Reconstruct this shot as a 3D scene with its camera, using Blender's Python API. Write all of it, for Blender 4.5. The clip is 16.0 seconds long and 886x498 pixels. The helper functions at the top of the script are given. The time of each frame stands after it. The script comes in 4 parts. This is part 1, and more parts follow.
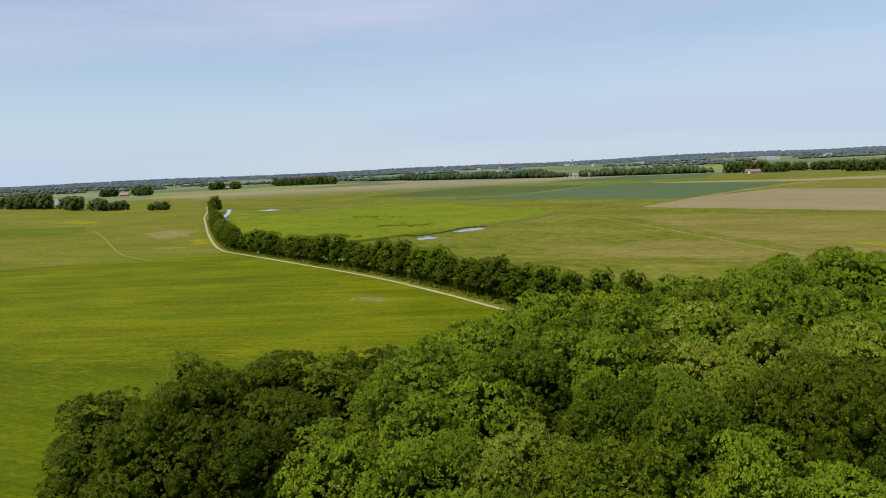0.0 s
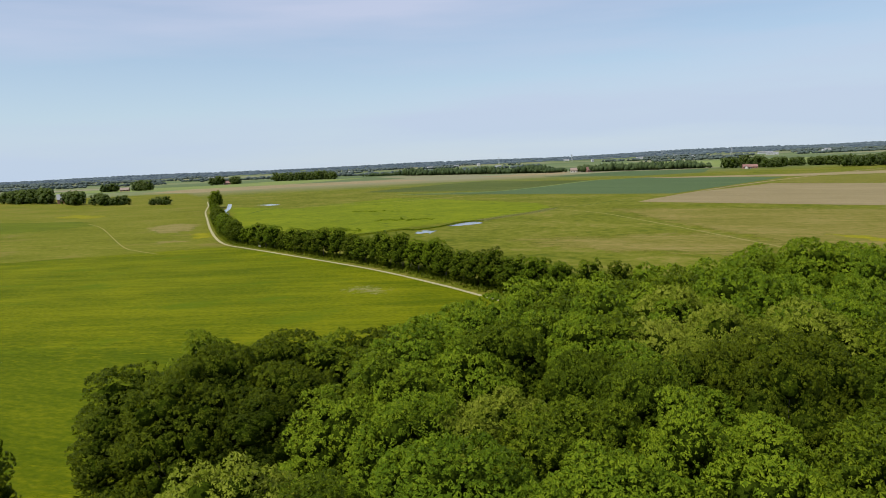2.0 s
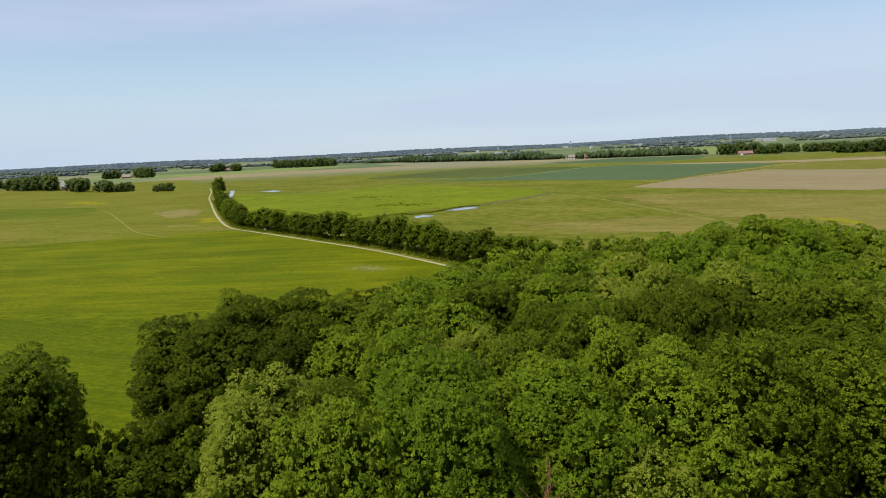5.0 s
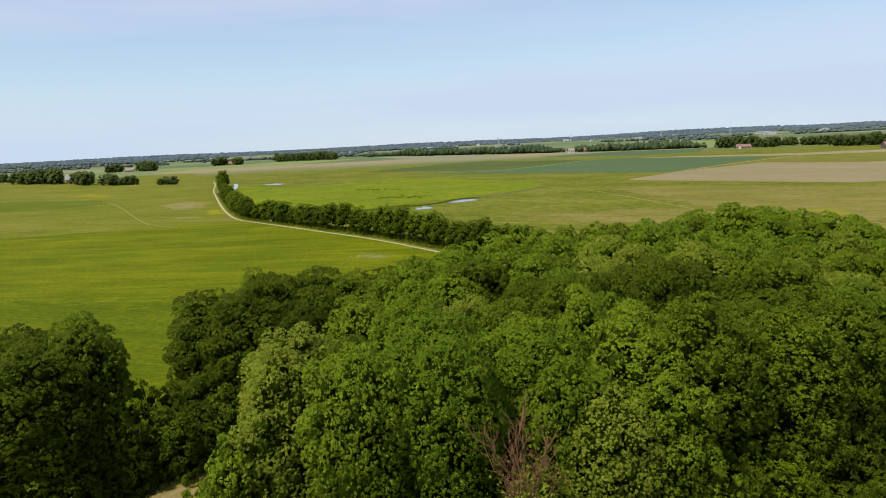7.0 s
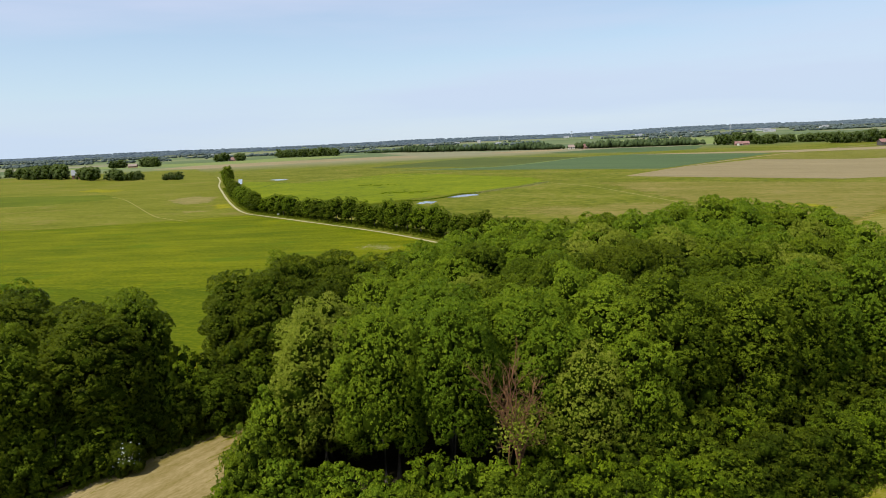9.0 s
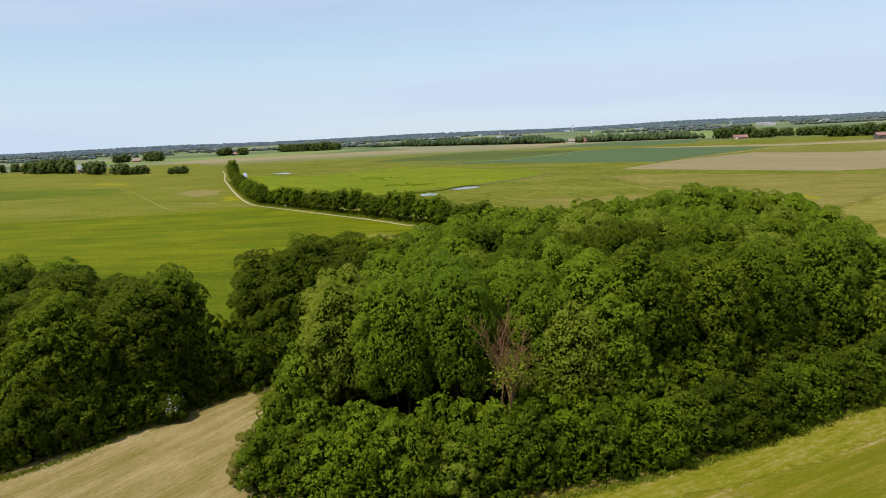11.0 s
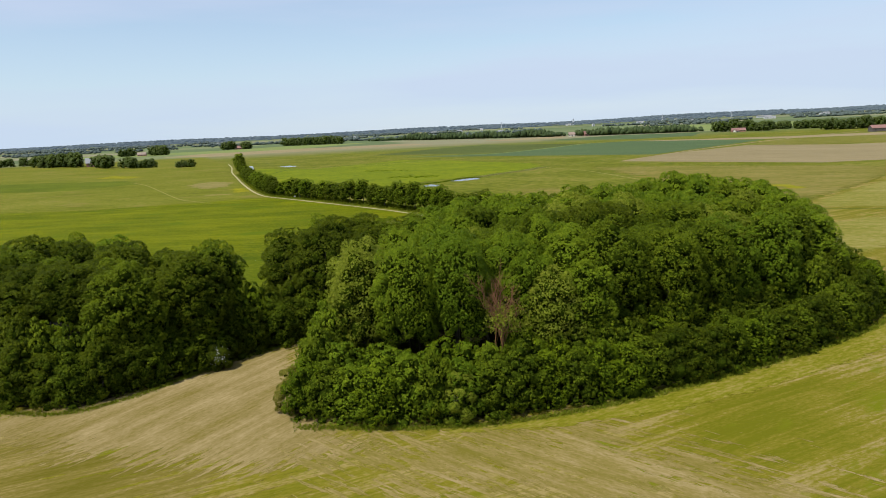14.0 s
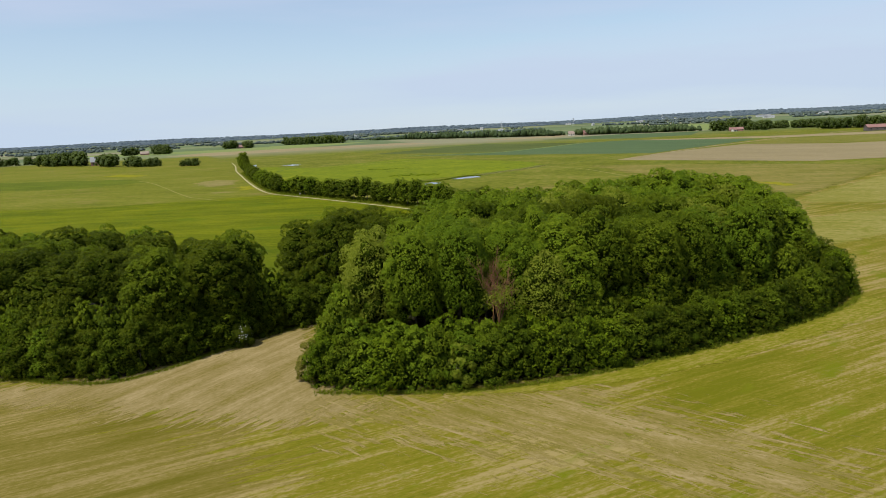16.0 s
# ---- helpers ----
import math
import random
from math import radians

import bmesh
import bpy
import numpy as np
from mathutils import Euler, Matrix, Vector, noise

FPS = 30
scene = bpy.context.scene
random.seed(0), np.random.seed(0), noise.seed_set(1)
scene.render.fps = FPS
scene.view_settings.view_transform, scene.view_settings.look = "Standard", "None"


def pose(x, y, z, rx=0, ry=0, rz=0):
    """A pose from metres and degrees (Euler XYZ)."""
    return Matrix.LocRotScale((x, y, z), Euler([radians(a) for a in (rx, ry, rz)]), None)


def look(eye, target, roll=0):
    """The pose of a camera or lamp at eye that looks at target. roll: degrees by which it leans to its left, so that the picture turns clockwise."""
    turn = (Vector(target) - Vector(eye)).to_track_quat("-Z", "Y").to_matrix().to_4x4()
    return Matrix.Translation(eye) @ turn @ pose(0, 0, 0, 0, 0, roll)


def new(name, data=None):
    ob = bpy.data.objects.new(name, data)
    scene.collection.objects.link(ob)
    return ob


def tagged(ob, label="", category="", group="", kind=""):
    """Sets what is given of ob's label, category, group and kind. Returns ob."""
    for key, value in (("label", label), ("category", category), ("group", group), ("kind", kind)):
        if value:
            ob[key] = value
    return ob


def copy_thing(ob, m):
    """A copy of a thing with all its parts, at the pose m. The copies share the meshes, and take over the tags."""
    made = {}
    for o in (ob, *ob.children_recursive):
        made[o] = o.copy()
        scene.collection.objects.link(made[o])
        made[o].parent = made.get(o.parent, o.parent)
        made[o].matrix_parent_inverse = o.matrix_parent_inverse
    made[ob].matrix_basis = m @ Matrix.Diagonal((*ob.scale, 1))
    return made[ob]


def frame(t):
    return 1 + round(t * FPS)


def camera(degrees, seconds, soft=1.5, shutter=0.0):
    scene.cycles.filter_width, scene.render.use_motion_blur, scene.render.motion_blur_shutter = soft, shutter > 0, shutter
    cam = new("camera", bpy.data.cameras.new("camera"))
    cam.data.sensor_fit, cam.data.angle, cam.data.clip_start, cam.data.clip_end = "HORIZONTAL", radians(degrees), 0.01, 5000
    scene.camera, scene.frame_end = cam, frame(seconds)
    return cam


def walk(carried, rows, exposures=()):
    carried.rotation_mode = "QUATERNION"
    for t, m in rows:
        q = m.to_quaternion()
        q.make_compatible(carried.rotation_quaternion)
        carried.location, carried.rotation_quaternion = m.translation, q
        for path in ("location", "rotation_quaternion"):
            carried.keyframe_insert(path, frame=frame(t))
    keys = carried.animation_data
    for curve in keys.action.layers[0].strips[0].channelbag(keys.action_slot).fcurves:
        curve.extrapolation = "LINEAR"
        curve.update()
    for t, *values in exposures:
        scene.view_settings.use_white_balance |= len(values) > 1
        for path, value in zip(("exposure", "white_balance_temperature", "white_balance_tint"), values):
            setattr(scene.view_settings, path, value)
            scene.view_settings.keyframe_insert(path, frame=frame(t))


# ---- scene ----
cam = camera(65.9, 16.0, soft=0.9)

PATH = [
    (0, (0.93, 64.946, 33.435), (0.994, 66.93, 33.186), -2.6),
    (0.5, (1.102, 63.851, 33.451), (1.165, 65.834, 33.199), -2.6),
    (1, (1.292, 62.442, 33.439), (1.354, 64.425, 33.185), -2.6),
    (1.5, (1.446, 60.808, 33.464), (1.51, 62.79, 33.206), -2.6),
    (2, (1.659, 58.926, 33.441), (1.723, 60.908, 33.178), -2.6),
    (2.5, (1.85, 57.027, 33.424), (1.913, 59.008, 33.156), -2.7),
    (3, (2.016, 54.778, 33.396), (2.079, 56.758, 33.123), -2.7),
    (3.5, (2.155, 52.632, 33.39), (2.219, 54.611, 33.11), -2.7),
    (4, (2.299, 50.311, 33.373), (2.362, 52.29, 33.086), -2.7),
    (6.5, (1.995, 38.452, 33.379), (2.059, 40.426, 33.064), -2.6),
    (7, (1.994, 35.998, 33.397), (2.054, 37.971, 33.079), -2.7),
    (7.5, (1.749, 33.558, 33.462), (1.811, 35.531, 33.141), -2.6),
    (8, (1.546, 30.956, 33.435), (1.607, 32.929, 33.112), -2.6),
    (8.5, (1.336, 28.459, 33.421), (1.395, 30.432, 33.097), -2.6),
    (9, (1.062, 25.552, 33.475), (1.12, 27.524, 33.147), -2.6),
    (11.5, (0.262, 11.917, 33.233), (0.315, 13.886, 32.885), -2.7),
    (12, (0.131, 9.209, 33.235), (0.183, 11.177, 32.883), -2.7),
    (12.5, (-0.088, 6.68, 33.225), (-0.037, 8.647, 32.871), -2.8),
    (13, (-0.223, 4.037, 33.213), (-0.173, 6.005, 32.856), -2.8),
    (13.5, (-0.396, 1.555, 33.225), (-0.347, 3.522, 32.866), -2.8),
    (14, (-0.505, -1.034, 33.237), (-0.457, 0.933, 32.876), -2.8),
    (14.5, (-0.684, -3.447, 33.243), (-0.636, -1.481, 32.882), -2.8),
    (15, (-0.826, -6.023, 33.333), (-0.779, -4.056, 32.969), -2.8),
    (15.5, (-0.984, -8.539, 33.363), (-0.938, -6.572, 33.0), -2.8),
    (16, (-1.231, -11.151, 33.334), (-1.184, -9.185, 32.971), -2.8),
]
walk(cam, [(t, look(eye, target, roll)) for t, eye, target, roll in PATH],
     [(0, -0.05), (3, -0.05), (6.5, 0.08), (9, 0.13), (12.5, 0.13), (14.5, 0.08), (16, 0.02)])

# ---- world, sun, exposure ----
SUN_TO = Vector((-0.74, -0.54, 1.4)).normalized()
SKY_STRENGTH = 0.125
SUN_STRENGTH = 5.0

world = bpy.data.worlds.new("world")
scene.world = world
world.use_nodes = True
wt = world.node_tree
wt.nodes.clear()
w_out = wt.nodes.new("ShaderNodeOutputWorld")
w_bg = wt.nodes.new("ShaderNodeBackground")
w_sky = wt.nodes.new("ShaderNodeTexSky")
w_sky.sky_type = "NISHITA"
w_sky.sun_disc = False
w_sky.sun_elevation = math.asin(SUN_TO.z)
w_sky.sun_rotation = math.atan2(SUN_TO.x, SUN_TO.y)
w_sky.air_density, w_sky.dust_density, w_sky.ozone_density = 1.0, 0.1, 3.0
w_co = wt.nodes.new("ShaderNodeTexCoord")
w_map = wt.nodes.new("ShaderNodeMapping")
w_map.inputs["Rotation"].default_value = (0, 0, 0.35)
w_map.inputs["Scale"].default_value = (0.9, 0.7, 7.5)
w_noise = wt.nodes.new("ShaderNodeTexNoise")
w_noise.inputs["Scale"].default_value = 1.3
w_noise.inputs["Detail"].default_value = 7
w_noise.inputs["Roughness"].default_value = 0.5
w_ramp = wt.nodes.new("ShaderNodeValToRGB")
w_ramp.color_ramp.elements[0].position, w_ramp.color_ramp.elements[0].color = 0.40, (0.10, 0.10, 0.10, 1)
w_ramp.color_ramp.elements[1].position, w_ramp.color_ramp.elements[1].color = 0.63, (0.90, 0.90, 0.90, 1)
w_mix = wt.nodes.new("ShaderNodeMixRGB")
w_mix.inputs[2].default_value = (4.65, 5.0, 6.6, 1)      # thin high cloud
wt.links.new(w_co.outputs["Generated"], w_map.inputs[0])
wt.links.new(w_map.outputs[0], w_noise.inputs["Vector"])
wt.links.new(w_noise.outputs["Fac"], w_ramp.inputs[0])
w_sep = wt.nodes.new("ShaderNodeSeparateXYZ")
w_haze = wt.nodes.new("ShaderNodeMapRange")
w_haze.inputs["From Min"].default_value, w_haze.inputs["From Max"].default_value = 0.0, 0.30
w_haze.inputs["To Min"].default_value, w_haze.inputs["To Max"].default_value = 0.78, 0.0
w_low = wt.nodes.new("ShaderNodeMixRGB")
w_low.inputs[2].default_value = (4.2, 5.3, 6.5, 1)      # pale air near the horizon
wt.links.new(w_co.outputs["Generated"], w_sep.inputs[0])
wt.links.new(w_sep.outputs["Z"], w_haze.inputs["Value"])
wt.links.new(w_ramp.outputs[0], w_mix.inputs[0])
wt.links.new(w_sky.outputs[0], w_mix.inputs[1])
wt.links.new(w_haze.outputs[0], w_low.inputs[0])
wt.links.new(w_mix.outputs[0], w_low.inputs[1])
wt.links.new(w_low.outputs[0], w_bg.inputs[0])
w_bg.inputs[1].default_value = SKY_STRENGTH
wt.links.new(w_bg.outputs[0], w_out.inputs[0])

sun_data = bpy.data.lights.new("sun", "SUN")
sun_data.energy, sun_data.angle, sun_data.color = SUN_STRENGTH, radians(1.5), (1.0, 0.95, 0.86)
sun = new("sun", sun_data)
sun.matrix_world = look(SUN_TO * 400, (0, 0, 0))


# ---- materials ----
def base_material(name):
    m = bpy.data.materials.new(name)
    m.use_nodes = True
    return m, m.node_tree, m.node_tree.nodes["Principled BSDF"]


def ramp(nt, stops):
    r = nt.nodes.new("ShaderNodeValToRGB")
    e = r.color_ramp.elements
    while len(e) < len(stops):
        e.new(0.5)
    for i, (p, c) in enumerate(stops):
        e[i].position, e[i].color = p, (*c, 1)
    return r


def noise_node(nt, vec, scale, detail=4, rough=0.55):
    n = nt.nodes.new("ShaderNodeTexNoise")
    n.inputs["Scale"].default_value, n.inputs["Detail"].default_value, n.inputs["Roughness"].default_value = scale, detail, rough
    nt.links.new(vec, n.inputs["Vector"])
    return n.outputs["Fac"]


def mapped(nt, vec, angle=0.0, scale=(1, 1, 1)):
    m = nt.nodes.new("ShaderNodeMapping")
    m.vector_type = "TEXTURE"
    m.inputs["Rotation"].default_value = (0, 0, radians(angle))
    m.inputs["Scale"].default_value = scale
    nt.links.new(vec, m.inputs[0])
    return m.outputs[0]


def mix(nt, fac, a, b, kind="MIX"):
    n = nt.nodes.new("ShaderNodeMixRGB")
    n.blend_type = kind
    for sock, v in zip(n.inputs, (fac, a, b)):
        if isinstance(v, (int, float)):
            sock.default_value = v
        elif isinstance(v, tuple):
            sock.default_value = (*v, 1)
        else:
            nt.links.new(v, sock)
    return n.outputs[0]


def field_material(name, dark, mid, light, angle=0.0, patch=60.0, streak=(40.0, 2.2), grain=0.5, streak_amount=0.5, bump=0.12, spots=None, spread=0.10, bands=None, fine_share=0.45):
    """Grassland or crop: broad patches, streaks along the working direction, and fine grain, in metres."""
    m, nt, b = base_material(name)
    co = nt.nodes.new("ShaderNodeTexCoord").outputs["Object"]
    broad = noise_node(nt, mapped(nt, co, angle, (patch, patch * 0.55, 1)), 1.0, 5, 0.6)
    lines = noise_node(nt, mapped(nt, co, angle, (streak[0], streak[1], 1)), 1.0, 4, 0.6)
    if bands:
        lines = mix(nt, 0.5, lines, noise_node(nt, mapped(nt, co, angle + 3, (bands[0], bands[1], 1)), 1.0, 3, 0.6))
    fine = noise_node(nt, mapped(nt, co, angle, (grain * 2.2, grain, grain)), 1.0, 3, 0.65)
    f1 = mix(nt, streak_amount, broad, lines)
    f2 = mix(nt, fine_share, f1, fine)
    r = ramp(nt, [(0.5 - spread, dark), (0.5, mid), (0.5 + spread, light)])
    nt.links.new(f2, r.inputs[0])
    col = r.outputs[0]
    if spots:
        spot_col, size, lo = spots
        sp = noise_node(nt, mapped(nt, co, angle + 20, (size, size * 0.5, 1)), 1.0, 4, 0.6)
        sr = ramp(nt, [(lo, (0, 0, 0)), (lo + 0.13, (1, 1, 1))])
        nt.links.new(sp, sr.inputs[0])
        col = mix(nt, sr.outputs[0], col, spot_col)
    nt.links.new(col, b.inputs["Base Color"])
    b.inputs["Roughness"].default_value = 0.9
    b.inputs["Specular IOR Level"].default_value = 0.03
    if bump:
        bn = nt.nodes.new("ShaderNodeBump")
        bn.inputs["Strength"].default_value, bn.inputs["Distance"].default_value = 0.6, bump
        nt.links.new(fine, bn.inputs["Height"])
        nt.links.new(bn.outputs[0], b.inputs["Normal"])
    return m


def thinning(m, grain, ragged=1.3, angle=-20, stretch=2.5, edge=0.012):
    """Lets what lies below show through where the sheet's cover thins out, in ragged tufts."""
    nt = m.node_tree
    co = nt.nodes.new("ShaderNodeTexCoord").outputs["Object"]
    at = nt.nodes.new("ShaderNodeAttribute")
    at.attribute_name = "cover"
    n = noise_node(nt, mapped(nt, co, angle, (grain * stretch, grain, 1)), 1.0, 7, 0.72)
    add = nt.nodes.new("ShaderNodeMath")
    add.operation = "MULTIPLY_ADD"
    add.inputs[1].default_value, add.inputs[2].default_value = ragged, -ragged / 2
    nt.links.new(n, add.inputs[0])
    tot = nt.nodes.new("ShaderNodeMath")
    nt.links.new(add.outputs[0], tot.inputs[0])
    nt.links.new(at.outputs["Fac"], tot.inputs[1])
    rng_ = nt.nodes.new("ShaderNodeMapRange")
    rng_.interpolation_type = "SMOOTHSTEP"
    rng_.inputs["From Min"].default_value, rng_.inputs["From Max"].default_value = 0.5 - edge, 0.5 + edge
    nt.links.new(tot.outputs[0], rng_.inputs["Value"])
    clear = nt.nodes.new("ShaderNodeBsdfTransparent")
    mx = nt.nodes.new("ShaderNodeMixShader")
    nt.links.new(rng_.outputs[0], mx.inputs[0])
    nt.links.new(clear.outputs[0], mx.inputs[1])
    nt.links.new(nt.nodes["Principled BSDF"].outputs[0], mx.inputs[2])
    nt.links.new(mx.outputs[0], nt.nodes["Material Output"].inputs["Surface"])
    return m


def leaf_material(name, dark, mid, light, translucent=0.27, rough=0.55):
    m, nt, b = base_material(name)
    geo = nt.nodes.new("ShaderNodeNewGeometry")
    info = nt.nodes.new("ShaderNodeObjectInfo")
    co = nt.nodes.new("ShaderNodeTexCoord").outputs["Object"]
    lump_ = ramp(nt, [(0.36, (0, 0, 0)), (0.64, (1, 1, 1))])
    nt.links.new(noise_node(nt, co, 0.85, 3, 0.6), lump_.inputs[0])
    lump = lump_.outputs[0]
    f1 = mix(nt, 0.42, geo.outputs["Random Per Island"], info.outputs["Random"])
    grain_ = ramp(nt, [(0.38, (0, 0, 0)), (0.62, (1, 1, 1))])
    nt.links.new(noise_node(nt, co, 9.0, 2, 0.7), grain_.inputs[0])
    grain = grain_.outputs[0]
    f2 = mix(nt, 0.30, f1, lump)
    f2 = mix(nt, 0.34, f2, grain)
    dark = tuple(0.8 * a + 0.2 * c for a, c in zip(dark, mid))
    light = tuple(0.95 * a + 0.05 * c for a, c in zip(light, mid))
    r = ramp(nt, [(0.31, dark), (0.5, mid), (0.69, light)])
    nt.links.new(f2, r.inputs[0])
    nt.links.new(r.outputs[0], b.inputs["Base Color"])
    b.inputs["Roughness"].default_value = rough
    b.inputs["Specular IOR Level"].default_value = 0.05
    bn = nt.nodes.new("ShaderNodeBump")
    bn.inputs["Strength"].default_value, bn.inputs["Distance"].default_value = 0.5, 0.08
    nt.links.new(grain, bn.inputs["Height"])
    nt.links.new(bn.outputs[0], b.inputs["Normal"])
    tr = nt.nodes.new("ShaderNodeBsdfTranslucent")
    tc = mix(nt, 0.5, r.outputs[0], (0.20, 0.26, 0.004))
    nt.links.new(tc, tr.inputs[0])
    mx = nt.nodes.new("ShaderNodeMixShader")
    mx.inputs[0].default_value = translucent
    nt.links.new(b.outputs[0], mx.inputs[1])
    nt.links.new(tr.outputs[0], mx.inputs[2])
    nt.links.new(mx.outputs[0], nt.nodes["Material Output"].inputs["Surface"])
    return m


def surface_material(name, a, b_col, scale=3.0, rough=0.8, bump=0.02, stretch=(1, 1, 1), metal=0.0):
    m, nt, b = base_material(name)
    co = nt.nodes.new("ShaderNodeTexCoord").outputs["Object"]
    n1 = noise_node(nt, mapped(nt, co, 0, stretch), scale, 5, 0.6)
    n2 = noise_node(nt, co, scale * 0.12, 3, 0.5)
    r = ramp(nt, [(0.3, a), (0.7, b_col)])
    nt.links.new(mix(nt, 0.45, n1, n2), r.inputs[0])
    nt.links.new(r.outputs[0], b.inputs["Base Color"])
    b.inputs["Roughness"].default_value, b.inputs["Metallic"].default_value = rough, metal
    if bump:
        bn = nt.nodes.new("ShaderNodeBump")
        bn.inputs["Distance"].default_value = bump
        nt.links.new(n1, bn.inputs["Height"])
        nt.links.new(bn.outputs[0], b.inputs["Normal"])
    return m


def ground_material():
    """Open country: a patchwork of long fields far off, rough olive meadow in between."""
    m, nt, b = base_material("ground_country")
    co = nt.nodes.new("ShaderNodeTexCoord").outputs["Object"]
    vor = nt.nodes.new("ShaderNodeTexVoronoi")
    vor.inputs["Scale"].default_value = 1.0
    nt.links.new(mapped(nt, co, 12, (620, 190, 1)), vor.inputs["Vector"])
    sep = nt.nodes.new("ShaderNodeSeparateColor")
    nt.links.new(vor.outputs["Color"], sep.inputs[0])
    # Far field colours are paled and blued to hold the distance haze.
    far = ramp(nt, [(0.0, (0.085, 0.115, 0.05)), (0.3, (0.11, 0.145, 0.065)), (0.55, (0.14, 0.165, 0.075)), (0.8, (0.2, 0.185, 0.115)), (1.0, (0.1, 0.13, 0.06))])
    nt.links.new(sep.outputs[0], far.inputs[0])
    broad = noise_node(nt, mapped(nt, co, -30, (45, 32, 1)), 1.0, 8, 0.68)
    fine = noise_node(nt, mapped(nt, co, -30, (5, 5, 1)), 1.0, 5, 0.72)
    near = ramp(nt, [(0.39, (0.062, 0.082, 0.005)), (0.5, (0.112, 0.122, 0.010)), (0.61, (0.172, 0.150, 0.034))])
    nt.links.new(mix(nt, 0.55, broad, fine), near.inputs[0])
    pos = nt.nodes.new("ShaderNodeSeparateXYZ")
    nt.links.new(co, pos.inputs[0])
    edge = nt.nodes.new("ShaderNodeMapRange")
    edge.inputs["From Min"].default_value, edge.inputs["From Max"].default_value = 900, 1150
    nt.links.new(pos.outputs["Y"], edge.inputs["Value"])
    nt.links.new(mix(nt, edge.outputs[0], near.outputs[0], far.outputs[0]), b.inputs["Base Color"])
    b.inputs["Roughness"].default_value = 0.9
    b.inputs["Specular IOR Level"].default_value = 0.03
    return m


GROUND = ground_material()
MEADOW_GREEN = field_material("meadow_green", (0.058, 0.080, 0.0012), (0.094, 0.112, 0.002), (0.146, 0.150, 0.003), angle=-8, patch=34, streak=(24, 1.5), streak_amount=0.55, grain=0.6, spread=0.08, bump=0.3, bands=(60, 5.0), fine_share=0.35, spots=((0.075, 0.108, 0.003), 30.0, 0.56))
# Meadow green darkened to imitate grass looking dimmer from steeply above.
MEADOW_DIMMED = field_material("meadow_dimmed", (0.046, 0.070, 0.0012), (0.070, 0.092, 0.002), (0.105, 0.120, 0.003), angle=-25, patch=34, streak=(26, 1.5), streak_amount=0.42, grain=0.8)
MEADOW_OLIVE = field_material("meadow_olive", (0.080, 0.096, 0.006), (0.120, 0.128, 0.010), (0.168, 0.152, 0.030), angle=-14, patch=70, streak=(34, 4), streak_amount=0.5, grain=1.5, spots=((0.150, 0.130, 0.030), 40.0, 0.57))
DITCH_GRASS = field_material("ditch_grass", (0.04, 0.07, 0.01), (0.06, 0.095, 0.012), (0.09, 0.125, 0.015), patch=10, streak=(8, 1.5), grain=0.3)
PASTURE = field_material("pasture", (0.1, 0.102, 0.012), (0.135, 0.13, 0.022), (0.17, 0.15, 0.04), angle=-20, patch=90, streak=(16, 7), streak_amount=0.5, grain=2.0)
MEADOW_DARK = field_material("meadow_dark", (0.06, 0.082, 0.005), (0.082, 0.106, 0.007), (0.11, 0.132, 0.009), angle=-20, patch=60, streak=(60, 5))
MEADOW_BRIGHT = field_material("meadow_bright", (0.082, 0.115, 0.004), (0.122, 0.152, 0.005), (0.165, 0.186, 0.008), angle=-15, patch=60, streak=(14, 6), grain=1.6, spots=((0.05, 0.078, 0.008), 13.0, 0.57))
CROP_DARK = field_material("crop_dark", (0.053, 0.070, 0.018), (0.069, 0.088, 0.022), (0.088, 0.106, 0.028), angle=-50, patch=120, streak=(200, 6))
CROP_BLUE = field_material("crop_blue", (0.056, 0.086, 0.036), (0.067, 0.101, 0.042), (0.081, 0.117, 0.049), angle=-50, patch=150, streak=(220, 8))
SOIL = field_material("bare_soil", (0.162, 0.1318, 0.0648), (0.2052, 0.1674, 0.0864), (0.243, 0.1998, 0.108), angle=-32, patch=70, streak=(160, 4), streak_amount=0.6)
TAN = field_material("dry_stubble", (0.18, 0.15, 0.075), (0.225, 0.18, 0.098), (0.275, 0.22, 0.125), angle=-20, patch=90, streak=(120, 6))
PALE_GREEN = field_material("pale_green_field", (0.12, 0.165, 0.05), (0.155, 0.195, 0.06), (0.19, 0.215, 0.075), angle=-20, patch=90, streak=(150, 8))
MOWN = field_material("mown_field", (0.104, 0.106, 0.006), (0.150, 0.131, 0.014), (0.245, 0.192, 0.072), angle=24, patch=24, streak=(20, 0.75), grain=0.35, streak_amount=0.62, bump=0.1, spread=0.072, spots=((0.114, 0.126, 0.006), 10.0, 0.57), bands=(46, 3.0), fine_share=0.2)
THIN = field_material("thin_aftermath", (0.100, 0.088, 0.010), (0.140, 0.114, 0.022), (0.215, 0.166, 0.060), angle=24, patch=24, streak=(20, 0.75), grain=0.35, streak_amount=0.62, bump=0.1, spread=0.085, bands=(46, 3.0), fine_share=0.2)
STRAW = field_material("mown_straw", (0.140, 0.112, 0.024), (0.200, 0.155, 0.060), (0.275, 0.215, 0.100), angle=56, patch=10, streak=(13, 0.6), grain=0.3, streak_amount=0.55, bump=0.08, bands=(25, 2.2), fine_share=0.25)
STRAW_FAN = field_material("raked_straw", (0.132, 0.114, 0.018), (0.182, 0.144, 0.042), (0.262, 0.204, 0.092), angle=-43, patch=9, streak=(15, 0.6), grain=0.3, streak_amount=0.55, bump=0.08, bands=(30, 2.0), fine_share=0.25)
